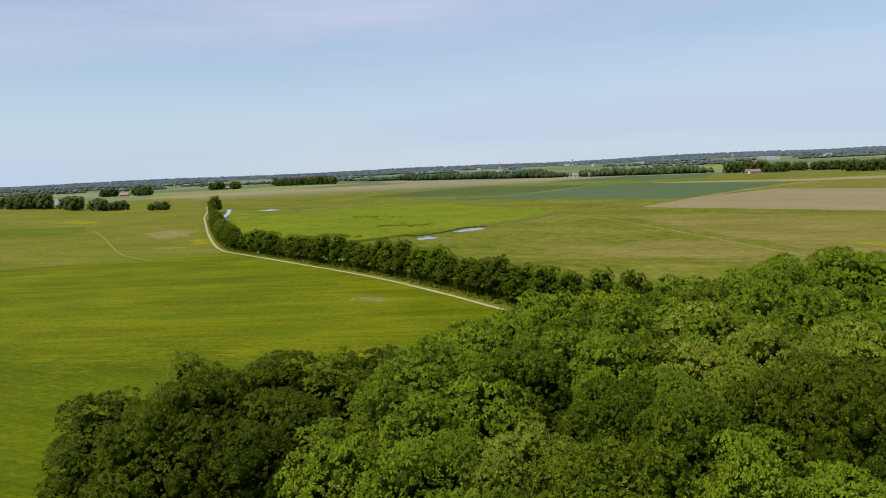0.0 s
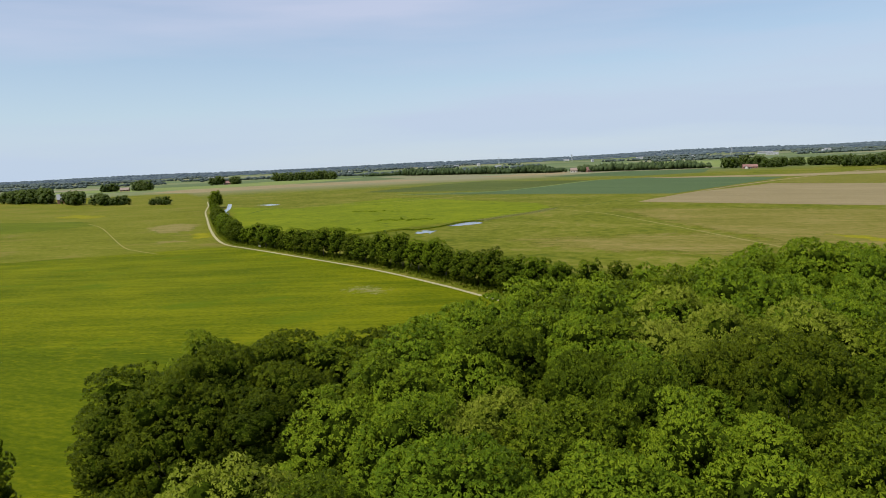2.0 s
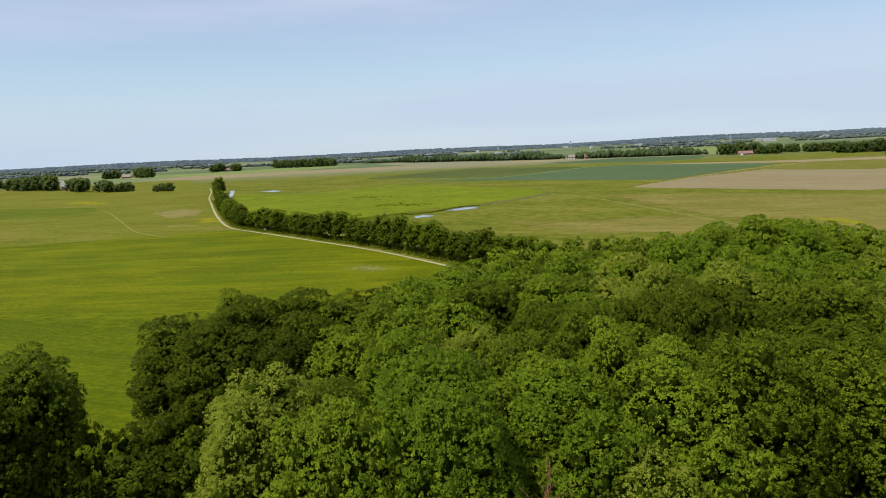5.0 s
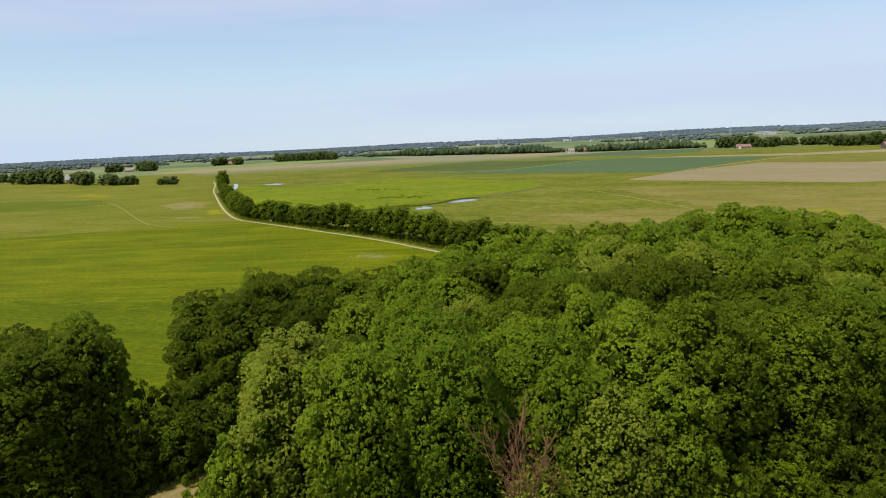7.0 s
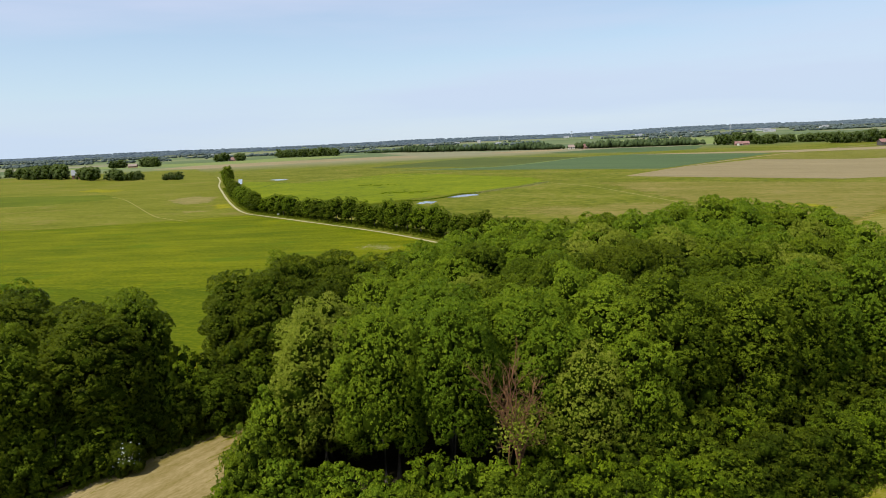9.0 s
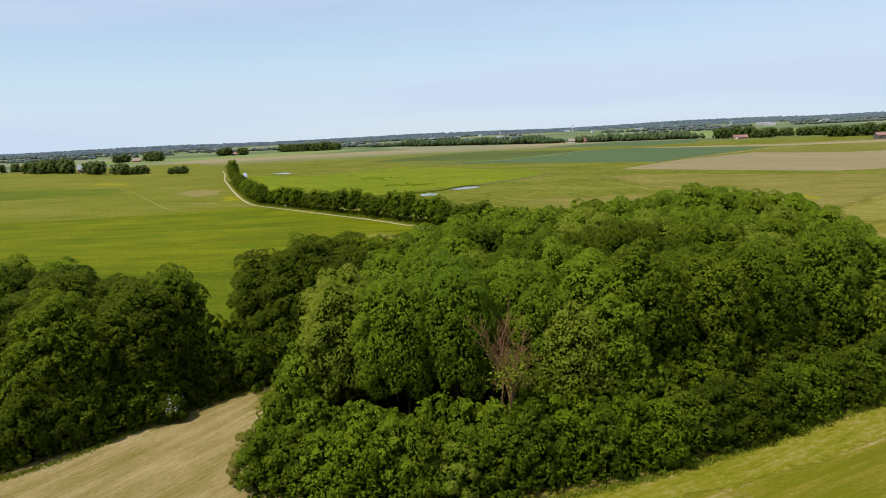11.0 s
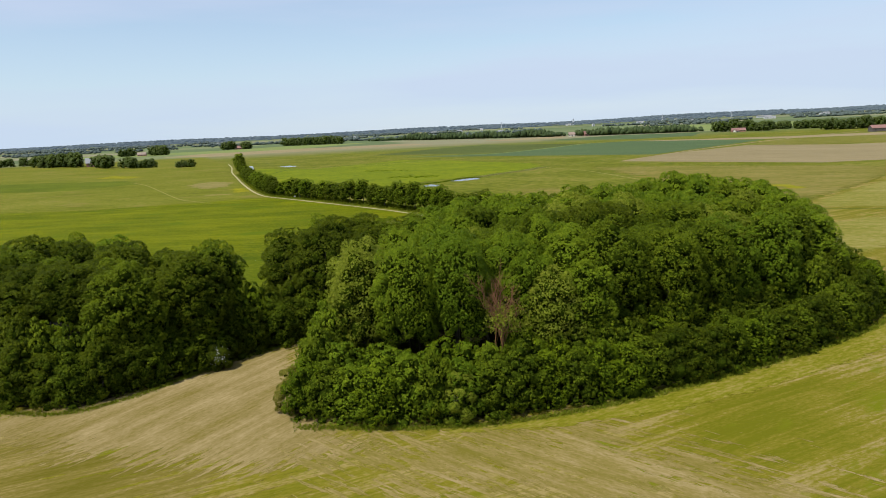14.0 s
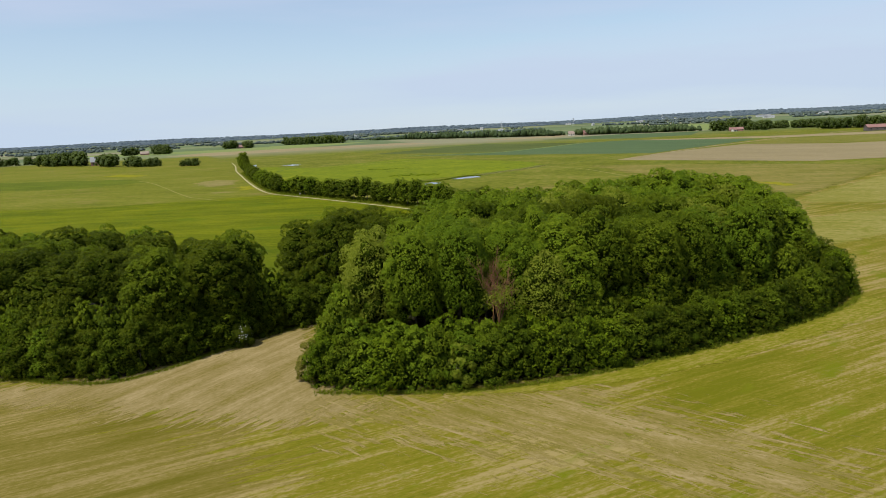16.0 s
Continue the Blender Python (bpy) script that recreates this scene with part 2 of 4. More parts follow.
DRY_PASTURE = field_material("seeding_grass", (0.100, 0.104, 0.012), (0.148, 0.132, 0.026), (0.198, 0.162, 0.052), angle=-25, patch=40, streak=(30, 4), streak_amount=0.5, grain=1.6)
FRESH = field_material("fresh_aftermath", (0.122, 0.124, 0.014), (0.172, 0.160, 0.030), (0.235, 0.205, 0.070), angle=-22, patch=30, streak=(40, 2.2), streak_amount=0.5, grain=1.0)
HEADLAND = field_material("headland_grass", (0.105, 0.112, 0.006), (0.150, 0.142, 0.012), (0.215, 0.180, 0.045), angle=28, patch=14, streak=(18, 0.9), streak_amount=0.55, grain=0.5)
YELLOW_FLOWERS = field_material("flowering_grass", (0.13, 0.14, 0.008), (0.18, 0.175, 0.008), (0.25, 0.22, 0.01), patch=12, streak=(9, 3), grain=0.6)
ROUGH_TAN = field_material("dry_sedge", (0.125, 0.118, 0.022), (0.175, 0.152, 0.045), (0.235, 0.19, 0.085), patch=18, streak=(14, 3), grain=0.6)
FLECKED = field_material("flecked_grass", (0.13, 0.135, 0.03), (0.18, 0.175, 0.06), (0.25, 0.235, 0.11), patch=4, streak=(3, 1), grain=0.4)
# Litter colour darkened to carry the shade under the trees.
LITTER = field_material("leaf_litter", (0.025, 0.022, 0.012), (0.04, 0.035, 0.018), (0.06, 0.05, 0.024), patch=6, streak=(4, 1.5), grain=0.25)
LANE = field_material("sand_lane", (0.24, 0.225, 0.12), (0.31, 0.288, 0.165), (0.37, 0.348, 0.21), patch=9, streak=(8, 0.6), grain=0.15)
PATHWAY = field_material("trodden_grass", (0.155, 0.15, 0.035), (0.205, 0.185, 0.06), (0.26, 0.22, 0.095), patch=8, streak=(6, 1), grain=0.3)

LEAF_MID = leaf_material("leaves_mid_green", (0.0475, 0.0888, 0.0044), (0.1082, 0.1666, 0.0068), (0.1892, 0.2473, 0.0119))
LEAF_PALE = leaf_material("leaves_pale_green", (0.0918, 0.1242, 0.0076), (0.1620, 0.1980, 0.0135), (0.2349, 0.2623, 0.0313))
LEAF_DARK = leaf_material("leaves_dark_green", (0.0169, 0.0282, 0.0017), (0.0471, 0.0659, 0.0028), (0.0942, 0.1187, 0.0047))
LEAF_DEEP = leaf_material("leaves_deep_green", (0.0276, 0.0468, 0.0021), (0.0745, 0.1096, 0.0043), (0.1490, 0.1894, 0.0085))
LEAF_SHRUB = leaf_material("leaves_shrub", (0.0305664, 0.0560384, 0.00203776), (0.0815232, 0.127373, 0.00356608), (0.165632, 0.219136, 0.006368))
LEAF_BROWN = leaf_material("leaves_brownish", (0.10, 0.10, 0.012), (0.165, 0.155, 0.022), (0.22, 0.20, 0.04))
# Blue is raised in these far greens to paint in some air haze.
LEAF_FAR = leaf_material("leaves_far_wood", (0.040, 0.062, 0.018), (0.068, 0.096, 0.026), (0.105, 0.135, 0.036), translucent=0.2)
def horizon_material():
    """Woodland kilometres away; a faint bluish glow paints in the air haze."""
    m, nt, b = base_material("hazed_horizon_backdrop")
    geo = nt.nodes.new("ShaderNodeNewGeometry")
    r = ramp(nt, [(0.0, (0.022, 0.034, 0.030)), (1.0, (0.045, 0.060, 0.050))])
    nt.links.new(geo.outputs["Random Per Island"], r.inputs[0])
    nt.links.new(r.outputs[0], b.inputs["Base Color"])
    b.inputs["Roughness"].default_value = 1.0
    # Emission stands in for the blue air before the wood.
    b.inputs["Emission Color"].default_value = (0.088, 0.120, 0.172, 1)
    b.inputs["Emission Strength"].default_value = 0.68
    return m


BACKDROP = horizon_material()
# Haze of the distance is mixed into both leaf colours below.
LEAF_HORIZON_HAZE = leaf_material("leaves_horizon_haze", (0.058, 0.078, 0.070), (0.076, 0.098, 0.086), (0.100, 0.124, 0.106), translucent=0.0)
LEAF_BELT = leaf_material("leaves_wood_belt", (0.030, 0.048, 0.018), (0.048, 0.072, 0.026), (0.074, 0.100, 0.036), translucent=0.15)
BLOSSOM = leaf_material("white_blossom", (0.6, 0.6, 0.5), (0.7, 0.7, 0.6), (0.8, 0.8, 0.72), translucent=0.1)
GRASS_TALL = leaf_material("tall_grass", (0.1, 0.14, 0.008), (0.15, 0.185, 0.012), (0.21, 0.235, 0.02))
REED = leaf_material("reed", (0.22, 0.235, 0.07), (0.31, 0.31, 0.11), (0.4, 0.38, 0.16))
BARK = surface_material("bark", (0.055, 0.045, 0.032), (0.13, 0.11, 0.085), 2.5, 0.9, 0.05, (1, 1, 4))
# Very dark green that paints the shade between leaves onto the crown cores.
INNER_SHADE = surface_material("painted_shade_inside_crowns", (0.004, 0.007, 0.001), (0.048, 0.074, 0.005), 7.0, 1.0, 0.12)
INNER_SHADE.node_tree.nodes["Principled BSDF"].inputs["Specular IOR Level"].default_value = 0.0
DEADWOOD = surface_material("dead_twigs", (0.120, 0.056, 0.018), (0.185, 0.090, 0.030), 2.0, 0.9, 0.03, (0.78, 0.78, 3.12))
WALL_WHITE = surface_material("rendered_wall", (0.45, 0.42, 0.36), (0.6, 0.57, 0.5), 1.0)
WALL_GREY = surface_material("pale_sheet_wall", (0.36, 0.37, 0.37), (0.48, 0.49, 0.49), 1.0)
WALL_BRICK = surface_material("brick_wall", (0.20, 0.10, 0.07), (0.32, 0.17, 0.12), 2.0)
ROOF_RED = surface_material("red_tile_roof", (0.17, 0.085, 0.07), (0.26, 0.14, 0.115), 1.2, 0.7)
ROOF_GREY = surface_material("grey_sheet_roof", (0.16, 0.165, 0.17), (0.26, 0.265, 0.27), 0.8, 0.6)
ROOF_BROWN = surface_material("brown_tile_roof", (0.18, 0.13, 0.10), (0.28, 0.21, 0.17), 1.2, 0.7)
DARK_BOARD = surface_material("dark_boards", (0.06, 0.05, 0.045), (0.12, 0.10, 0.09), 1.5)
WINDOW_DARK = surface_material("window_glass", (0.03, 0.035, 0.04), (0.05, 0.055, 0.06), 1.0, 0.15, 0)
STEEL = surface_material("galvanised_steel", (0.35, 0.37, 0.39), (0.5, 0.52, 0.54), 1.0, 0.5, 0, metal=0.6)

WATER, w_nt, w_b = base_material("pond_water")
w_b.inputs["Base Color"].default_value = (0.16, 0.16, 0.15, 1)      # grey mixed in for the whitish sky glare on the water
w_b.inputs["Roughness"].default_value = 0.12
w_b.inputs["IOR"].default_value = 1.33
w_bump = w_nt.nodes.new("ShaderNodeBump")
w_bump.inputs["Strength"].default_value, w_bump.inputs["Distance"].default_value = 0.05, 0.02
w_nt.links.new(noise_node(w_nt, w_nt.nodes.new("ShaderNodeTexCoord").outputs["Object"], 1.5, 3), w_bump.inputs["Height"])
w_nt.links.new(w_bump.outputs[0], w_b.inputs["Normal"])


for m_, g_ in ((MEADOW_OLIVE, 9), (MEADOW_DARK, 8), (MEADOW_BRIGHT, 6), (ROUGH_TAN, 4), (YELLOW_FLOWERS, 3), (DRY_PASTURE, 5), (FRESH, 3), (HEADLAND, 1.5), (MOWN, 2.5)):
    thinning(m_, g_, 1.7, -14, 3.5)
thinning(FLECKED, 0.9, 2.6, -8, 2.5)
thinning(MEADOW_DIMMED, 2.5, 2.6, -12, 3)
thinning(STRAW, 0.8, 2.4, 50, 8)
thinning(STRAW_FAN, 0.9, 2.8, -43, 7)
thinning(THIN, 1.0, 2.2, 24, 9)

# ---- builders ----
def mesh_of(name, verts, faces, material, smooth=False):
    me = bpy.data.meshes.new(name)
    if isinstance(verts, np.ndarray) and isinstance(faces, np.ndarray):
        k = faces.shape[1]
        me.vertices.add(len(verts))
        me.vertices.foreach_set("co", verts.astype(np.float32).ravel())
        me.loops.add(faces.size)
        me.loops.foreach_set("vertex_index", faces.astype(np.int32).ravel())
        me.polygons.add(len(faces))
        me.polygons.foreach_set("loop_start", np.arange(0, faces.size, k, dtype=np.int32))
        me.update(calc_edges=True)
    else:
        me.from_pydata([tuple(v) for v in verts], [], [tuple(f) for f in faces])
    me.materials.append(material)
    if smooth:
        me.polygons.foreach_set("use_smooth", [True] * len(me.polygons))
    me.update()
    return me


def child(name, me, parent, label=""):
    ob = new(name, me)
    ob.parent = parent
    return tagged(ob, label)


def smooth_line(points, step=4.0):
    """A rounded line through a few control points (Catmull-Rom)."""
    p = [np.array(q, float) for q in points]
    p = [2 * p[0] - p[1]] + p + [2 * p[-1] - p[-2]]
    out = []
    for a, b, c, d in zip(p, p[1:], p[2:], p[3:]):
        n = max(1, int(np.linalg.norm(c - b) / step))
        for i in range(n):
            t = i / n
            out.append(0.5 * (2 * b + (c - a) * t + (2 * a - 5 * b + 4 * c - d) * t * t + (3 * b - a - 3 * c + d) * t ** 3))
    out.append(p[-2])
    return np.array(out)


def sheet(name, outline, z, material, label, category, wobble=0.0, kind="structure", step=6.0, rate=0.08):
    """A flat piece of land with a slightly uneven outline."""
    ring = []
    for a, b in zip(outline, outline[1:] + outline[:1]):
        a, b = np.array(a, float), np.array(b, float)
        n = max(1, int(np.linalg.norm(b - a) / (step if wobble else 1e6)))
        ring += [a + (b - a) * i / n for i in range(n)]
    verts = []
    for q in ring:
        w = noise.noise_vector(Vector((q[0] * rate, q[1] * rate, 3.1))) * wobble
        verts.append((q[0] + w.x, q[1] + w.y, z))
    return tagged(new(name, mesh_of(name, verts, [list(range(len(verts)))], material)), label, category, "", kind)


def edge_distance(p, ring):
    """Signed distance of points to an outline: positive inside."""
    best = np.full(len(p), 1e9)
    odd = np.zeros(len(p), bool)
    for a, b in zip(ring, ring[1:] + ring[:1]):
        a, b = np.array(a, float), np.array(b, float)
        t = np.clip(((p - a) @ (b - a)) / max((b - a) @ (b - a), 1e-9), 0, 1)
        best = np.minimum(best, np.linalg.norm(p - a - t[:, None] * (b - a), axis=1))
        cross = ((a[1] > p[:, 1]) != (b[1] > p[:, 1])) & (p[:, 0] < (b[0] - a[0]) * (p[:, 1] - a[1]) / (b[1] - a[1] + 1e-12) + a[0])
        odd ^= cross
    return np.where(odd, best, -best)


def soft_sheet(name, outline, z, material, label, category, soft=6.0, cell=3.0):
    """A piece of land whose growth thins out towards its outline."""
    xs = np.arange(min(p[0] for p in outline) - soft, max(p[0] for p in outline) + soft + cell, cell)
    ys = np.arange(min(p[1] for p in outline) - soft, max(p[1] for p in outline) + soft + cell, cell)
    gx, gy = np.meshgrid(xs, ys)
    p = np.stack([gx.ravel(), gy.ravel()], 1)
    fade = np.clip(0.5 + edge_distance(p, outline) / (2 * soft), 0, 1)
    nx, ny = len(xs), len(ys)
    i = (np.arange(nx - 1)[None, :] + nx * np.arange(ny - 1)[:, None]).ravel()
    quads = np.stack([i, i + 1, i + nx + 1, i + nx], 1)
    quads = quads[fade[quads].max(axis=1) > 0]
    used, back = np.unique(quads, return_inverse=True)
    v = np.column_stack([p[used], np.full(len(used), z)])
    me = mesh_of(name, v, back.reshape(-1, 4), material)
    at = me.attributes.new("cover", "FLOAT", "POINT")
    at.data.foreach_set("value", fade[used].astype(np.float32))
    return tagged(new(name, me), label, category, "", "structure")


def ribbon(name, line, width, z, material, label, category, uneven=0.12):
    d = np.gradient(line, axis=0)
    d /= np.linalg.norm(d, axis=1)[:, None]
    side = np.stack([d[:, 1], -d[:, 0]], 1)
    verts, faces = [], []
    for i, (q, s) in enumerate(zip(line, side)):
        w = width / 2 * (1 + uneven * noise.noise(Vector((i * 0.37, 1.7, 0))))
        verts += [(q[0] - s[0] * w, q[1] - s[1] * w, z), (q[0] + s[0] * w, q[1] + s[1] * w, z)]
        if i:
            faces.append((2 * i - 2, 2 * i - 1, 2 * i + 1, 2 * i))
    return tagged(new(name, mesh_of(name, verts, faces, material)), label, category, "", "structure")


def unit(v):
    return v / np.maximum(np.linalg.norm(v, axis=1), 1e-6)[:, None]


def leaves_at(rng, pos, out, length, width, spread=0.85, droop=0.15, lift=0.35):
    """Pointed, folded leaves at pos that grow roughly along out."""
    n = len(pos)
    d = unit(out * lift + rng.normal(size=(n, 3)) * spread - np.array([0, 0, droop]))
    up = unit(out + rng.normal(size=(n, 3)) * 0.38 + np.array([0, 0, 0.25]))
    s = unit(np.cross(d, up))
    nrm = np.cross(s, d)
    ln = (length * rng.uniform(0.7, 1.3, n))[:, None]
    wd = (width * rng.uniform(0.7, 1.3, n))[:, None] * 0.5
    mid = pos + d * ln * 0.45 + nrm * ln * 0.10
    v = np.stack([pos, mid + s * wd, pos + d * ln, mid - s * wd], 1).reshape(-1, 3)
    return v, np.arange(4 * n).reshape(-1, 4)


SPHERES = {}


def sphere_grid(level):
    """Directions and triangles of an evenly divided sphere."""
    if level not in SPHERES:
        bm = bmesh.new()
        bmesh.ops.create_icosphere(bm, subdivisions=level, radius=1.0)
        bm.verts.ensure_lookup_table()
        SPHERES[level] = (np.array([v.co[:] for v in bm.verts]), np.array([[v.index for v in f.verts] for f in bm.faces]))
        bm.free()
    return SPHERES[level]


def sprayed(seed, lobes, centre, count, spray, per, skirt=0.25):
    """Leaf sprays over the outside of overlapping lobes. Each spray is a small drooping fan of leaves; none grows deep inside another lobe."""
    rng = np.random.default_rng(seed)
    area = lobes[:, 3] ** 2
    pick = rng.choice(len(lobes), count * 4, p=area / area.sum())
    c, r = lobes[pick, :3], lobes[pick, 3:]
    away = unit(c - np.array(centre))
    d = unit(rng.normal(size=c.shape) + away * 0.55 + np.array([0, 0, skirt]))
    p = c + d * r * (rng.uniform(0.0, 1.0, (len(c), 1)) ** 0.6 * 0.42 + 0.70)
    keep = np.ones(len(p), bool)
    for k in range(len(lobes)):
        near = np.linalg.norm(p - lobes[k, :3], axis=1) < 0.93 * lobes[k, 3]
        keep &= ~near | (pick == k)
    keep &= p[:, 2] > 0.12
    at = np.flatnonzero(keep)[:count]
    p, d, away = p[at], d[at], unit(p[at] - np.array(centre))
    n = len(p)
    o = unit(d * 0.75 + np.array([0, 0, 0.42]) + rng.normal(size=(n, 3)) * 0.28)
    size = spray * rng.uniform(0.6, 1.45, (n, 1))
    base = unit(d * 0.45 + away * 0.42 + np.array([0, 0, 0.26]))
    side = unit(np.cross(o, rng.normal(size=(n, 3))))
    fwd = np.cross(o, side)
    m = 1 + 2 * per
    v, nn = np.empty((n, m, 3)), np.empty((n, m, 3))
    v[:, 0], nn[:, 0] = p + o * size * 0.65, unit(o * 0.6 + base * 0.6)
    for k in range(per):
        mid = (k + rng.uniform(-0.2, 0.2, (n, 1))) * 2 * math.pi / per
        for j, s_ in enumerate((-1, 1)):
            ang = mid + s_ * math.pi / per * rng.uniform(0.40, 0.75, (n, 1))
            way = side * np.cos(ang) + fwd * np.sin(ang)
            v[:, 1 + 2 * k + j] = p + way * size * rng.uniform(0.65, 1.3, (n, 1)) - o * size * rng.uniform(0.1, 0.8, (n, 1))
            nn[:, 1 + 2 * k + j] = unit(way * 0.55 + o * 0.15 + base * 0.65)
    fan = np.array([[0, 1 + 2 * k, 2 + 2 * k] for k in range(per)])
    f = (np.arange(n)[:, None, None] * m + fan[None]).reshape(-1, 3)
    return v.reshape(-1, 3), f, nn.reshape(-1, 3)


def lobe_cores(lobes, shrink, level):
    """A solid core for every lobe; its dark colour stands for the shade inside."""
    u, tri = sphere_grid(level)
    v = (lobes[:, None, :3] + u[None] * (lobes[:, 3] * shrink)[:, None, None]).reshape(-1, 3)
    v[:, 2] = np.maximum(v[:, 2], 0.02)
    return v, (np.arange(len(lobes))[:, None, None] * len(u) + tri[None]).reshape(-1, 3)


def dome_lobes(seed, radius, height, base, n, lobe, low=-0.55, pointed=0.0):
    """Lobe centres spread over an uneven dome that starts at base."""
    rng = np.random.default_rng(seed)
    k = np.arange(n) + 0.5
    z = 1 - (1 - low) * k / n
    a = k * 2.39996 + rng.uniform(0, 6.28)
    q = np.sqrt(np.clip(1 - z * z, 0, 1))
    p = np.stack([np.cos(a) * q, np.sin(a) * q, z], 1)
    wave = 1 + 0.16 * np.sin(3 * a + seed) * q + rng.uniform(-0.13, 0.04, n)
    p *= wave[:, None]
    taper = 1 - pointed * np.clip(p[:, 2], 0, 1)
    half = height / (1 - low)
    out = np.empty((n, 4))
    out[:, 0], out[:, 1] = p[:, 0] * (radius - lobe * 0.6) * taper, p[:, 1] * (radius - lobe * 0.6) * taper
    out[:, 2] = base + (p[:, 2] - low) * (half - lobe * 0.35)
    out[:, 3] = lobe * rng.uniform(0.7, 1.3, n)
    return out


def small_lobes(seed, big, n, size, centre):
    """Small lobes over the outside of each large one."""
    g = np.random.default_rng(seed)
    c = np.repeat(big[:, :3], n, 0)
    r = np.repeat(big[:, 3], n)
    away = unit(c - np.array(centre))
    d = unit(g.normal(size=c.shape) + away * 0.9 + np.array([0, 0, 0.3]))
    out = np.empty((len(c), 4))
    out[:, :3] = c + d * (r * g.uniform(0.6, 0.95, len(c)))[:, None]
    out[:, 3] = size * g.uniform(0.7, 1.35, len(c))
    return out


def tube(verts, faces, points, radii, sides=6):
    """A tapered, slightly crooked limb."""
    start = len(verts)
    for i, (p, r) in enumerate(zip(points, radii)):
        p = Vector(p)
        nxt = Vector(points[min(i + 1, len(points) - 1)]) - Vector(points[max(i - 1, 0)])
        q = nxt.to_track_quat("Z", "Y")
        for k in range(sides):
            a = 2 * math.pi * k / sides
            verts.append(p + q @ Vector((math.cos(a) * r, math.sin(a) * r, 0)))
        if i:
            o = start + (i - 1) * sides
            for k in range(sides):
                faces.append((o + k, o + (k + 1) % sides, o + sides + (k + 1) % sides, o + sides + k))
    faces.append(tuple(start + (len(points) - 1) * sides + k for k in range(sides)))


def trunk_mesh(seed, height, radius, lobes, limbs=7, fork=0.35):
    rng = random.Random(seed)
    verts, faces = [], []
    bend = [(rng.uniform(-0.25, 0.25) * i, rng.uniform(-0.25, 0.25) * i, height * f) for i, f in enumerate((0, 0.12, 0.36, 0.58, 0.74))]
    tube(verts, faces, bend, [radius * k for k in (1.5, 1.0, 0.75, 0.42, 0.14)], 8)
    for j in range(limbs):
        t = lobes[rng.randrange(len(lobes))][:3]
        f = rng.uniform(fork, 0.75)
        i = 2 if f < 0.55 else 3
        a = Vector(bend[i - 1]).lerp(Vector(bend[i]), rng.uniform(0.3, 0.9))
        b = Vector(t)
        m1 = a.lerp(b, 0.35) + Vector((rng.uniform(-0.3, 0.3), rng.uniform(-0.3, 0.3), -0.2))
        m2 = a.lerp(b, 0.7) + Vector((rng.uniform(-0.3, 0.3), rng.uniform(-0.3, 0.3), 0.25))
        tube(verts, faces, [a, m1, m2, b], [radius * k for k in (0.5, 0.34, 0.2, 0.06)], 5)
    return mesh_of("trunk", verts, faces, BARK, True)


PROTOS = {}


def plant(key, build, x, y, z=0.0, turn=0.0, scale=(1, 1, 1), tilt=0.0):
    """Places one tree or bush: the first of a kind is built, the others share its meshes."""
    m = Matrix.LocRotScale((x, y, z), Euler((radians(tilt), 0, radians(turn))), Vector(scale))
    if key not in PROTOS:
        PROTOS[key] = build()
        PROTOS[key].matrix_basis = m
        return PROTOS[key]
    p = PROTOS[key]
    return copy_thing(p, m @ Matrix.Diagonal((1 / p.scale.x, 1 / p.scale.y, 1 / p.scale.z, 1)))


def tree_thing(name, seed, radius, height, crown_base, n_lobes, lobe, sprays, spray, leaf_mat, label, category, group,
               low=-0.55, trunk_r=0.22, limbs=7, pointed=0.0, knobs=4, per=5, skirt=0.25, core=0.60):
    root = tagged(new(name), label, category, group)
    lobes = dome_lobes(seed, radius, height - crown_base, crown_base, n_lobes, lobe, low, pointed)
    child("trunk", trunk_mesh(seed, height, trunk_r, lobes, limbs), root)
    mid = (0, 0, crown_base + (height - crown_base) * 0.42)
    full = np.concatenate([lobes, small_lobes(seed + 7, lobes, knobs, lobe * 0.5, mid)]) if knobs else lobes
    lv, lf, ln_ = sprayed(seed + 90, full, mid, sprays, spray, per, skirt)
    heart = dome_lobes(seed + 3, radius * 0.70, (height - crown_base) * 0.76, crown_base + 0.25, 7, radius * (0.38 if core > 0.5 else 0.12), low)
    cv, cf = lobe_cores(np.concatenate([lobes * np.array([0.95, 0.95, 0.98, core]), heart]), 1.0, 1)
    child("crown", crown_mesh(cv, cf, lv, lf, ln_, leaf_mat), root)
    return root


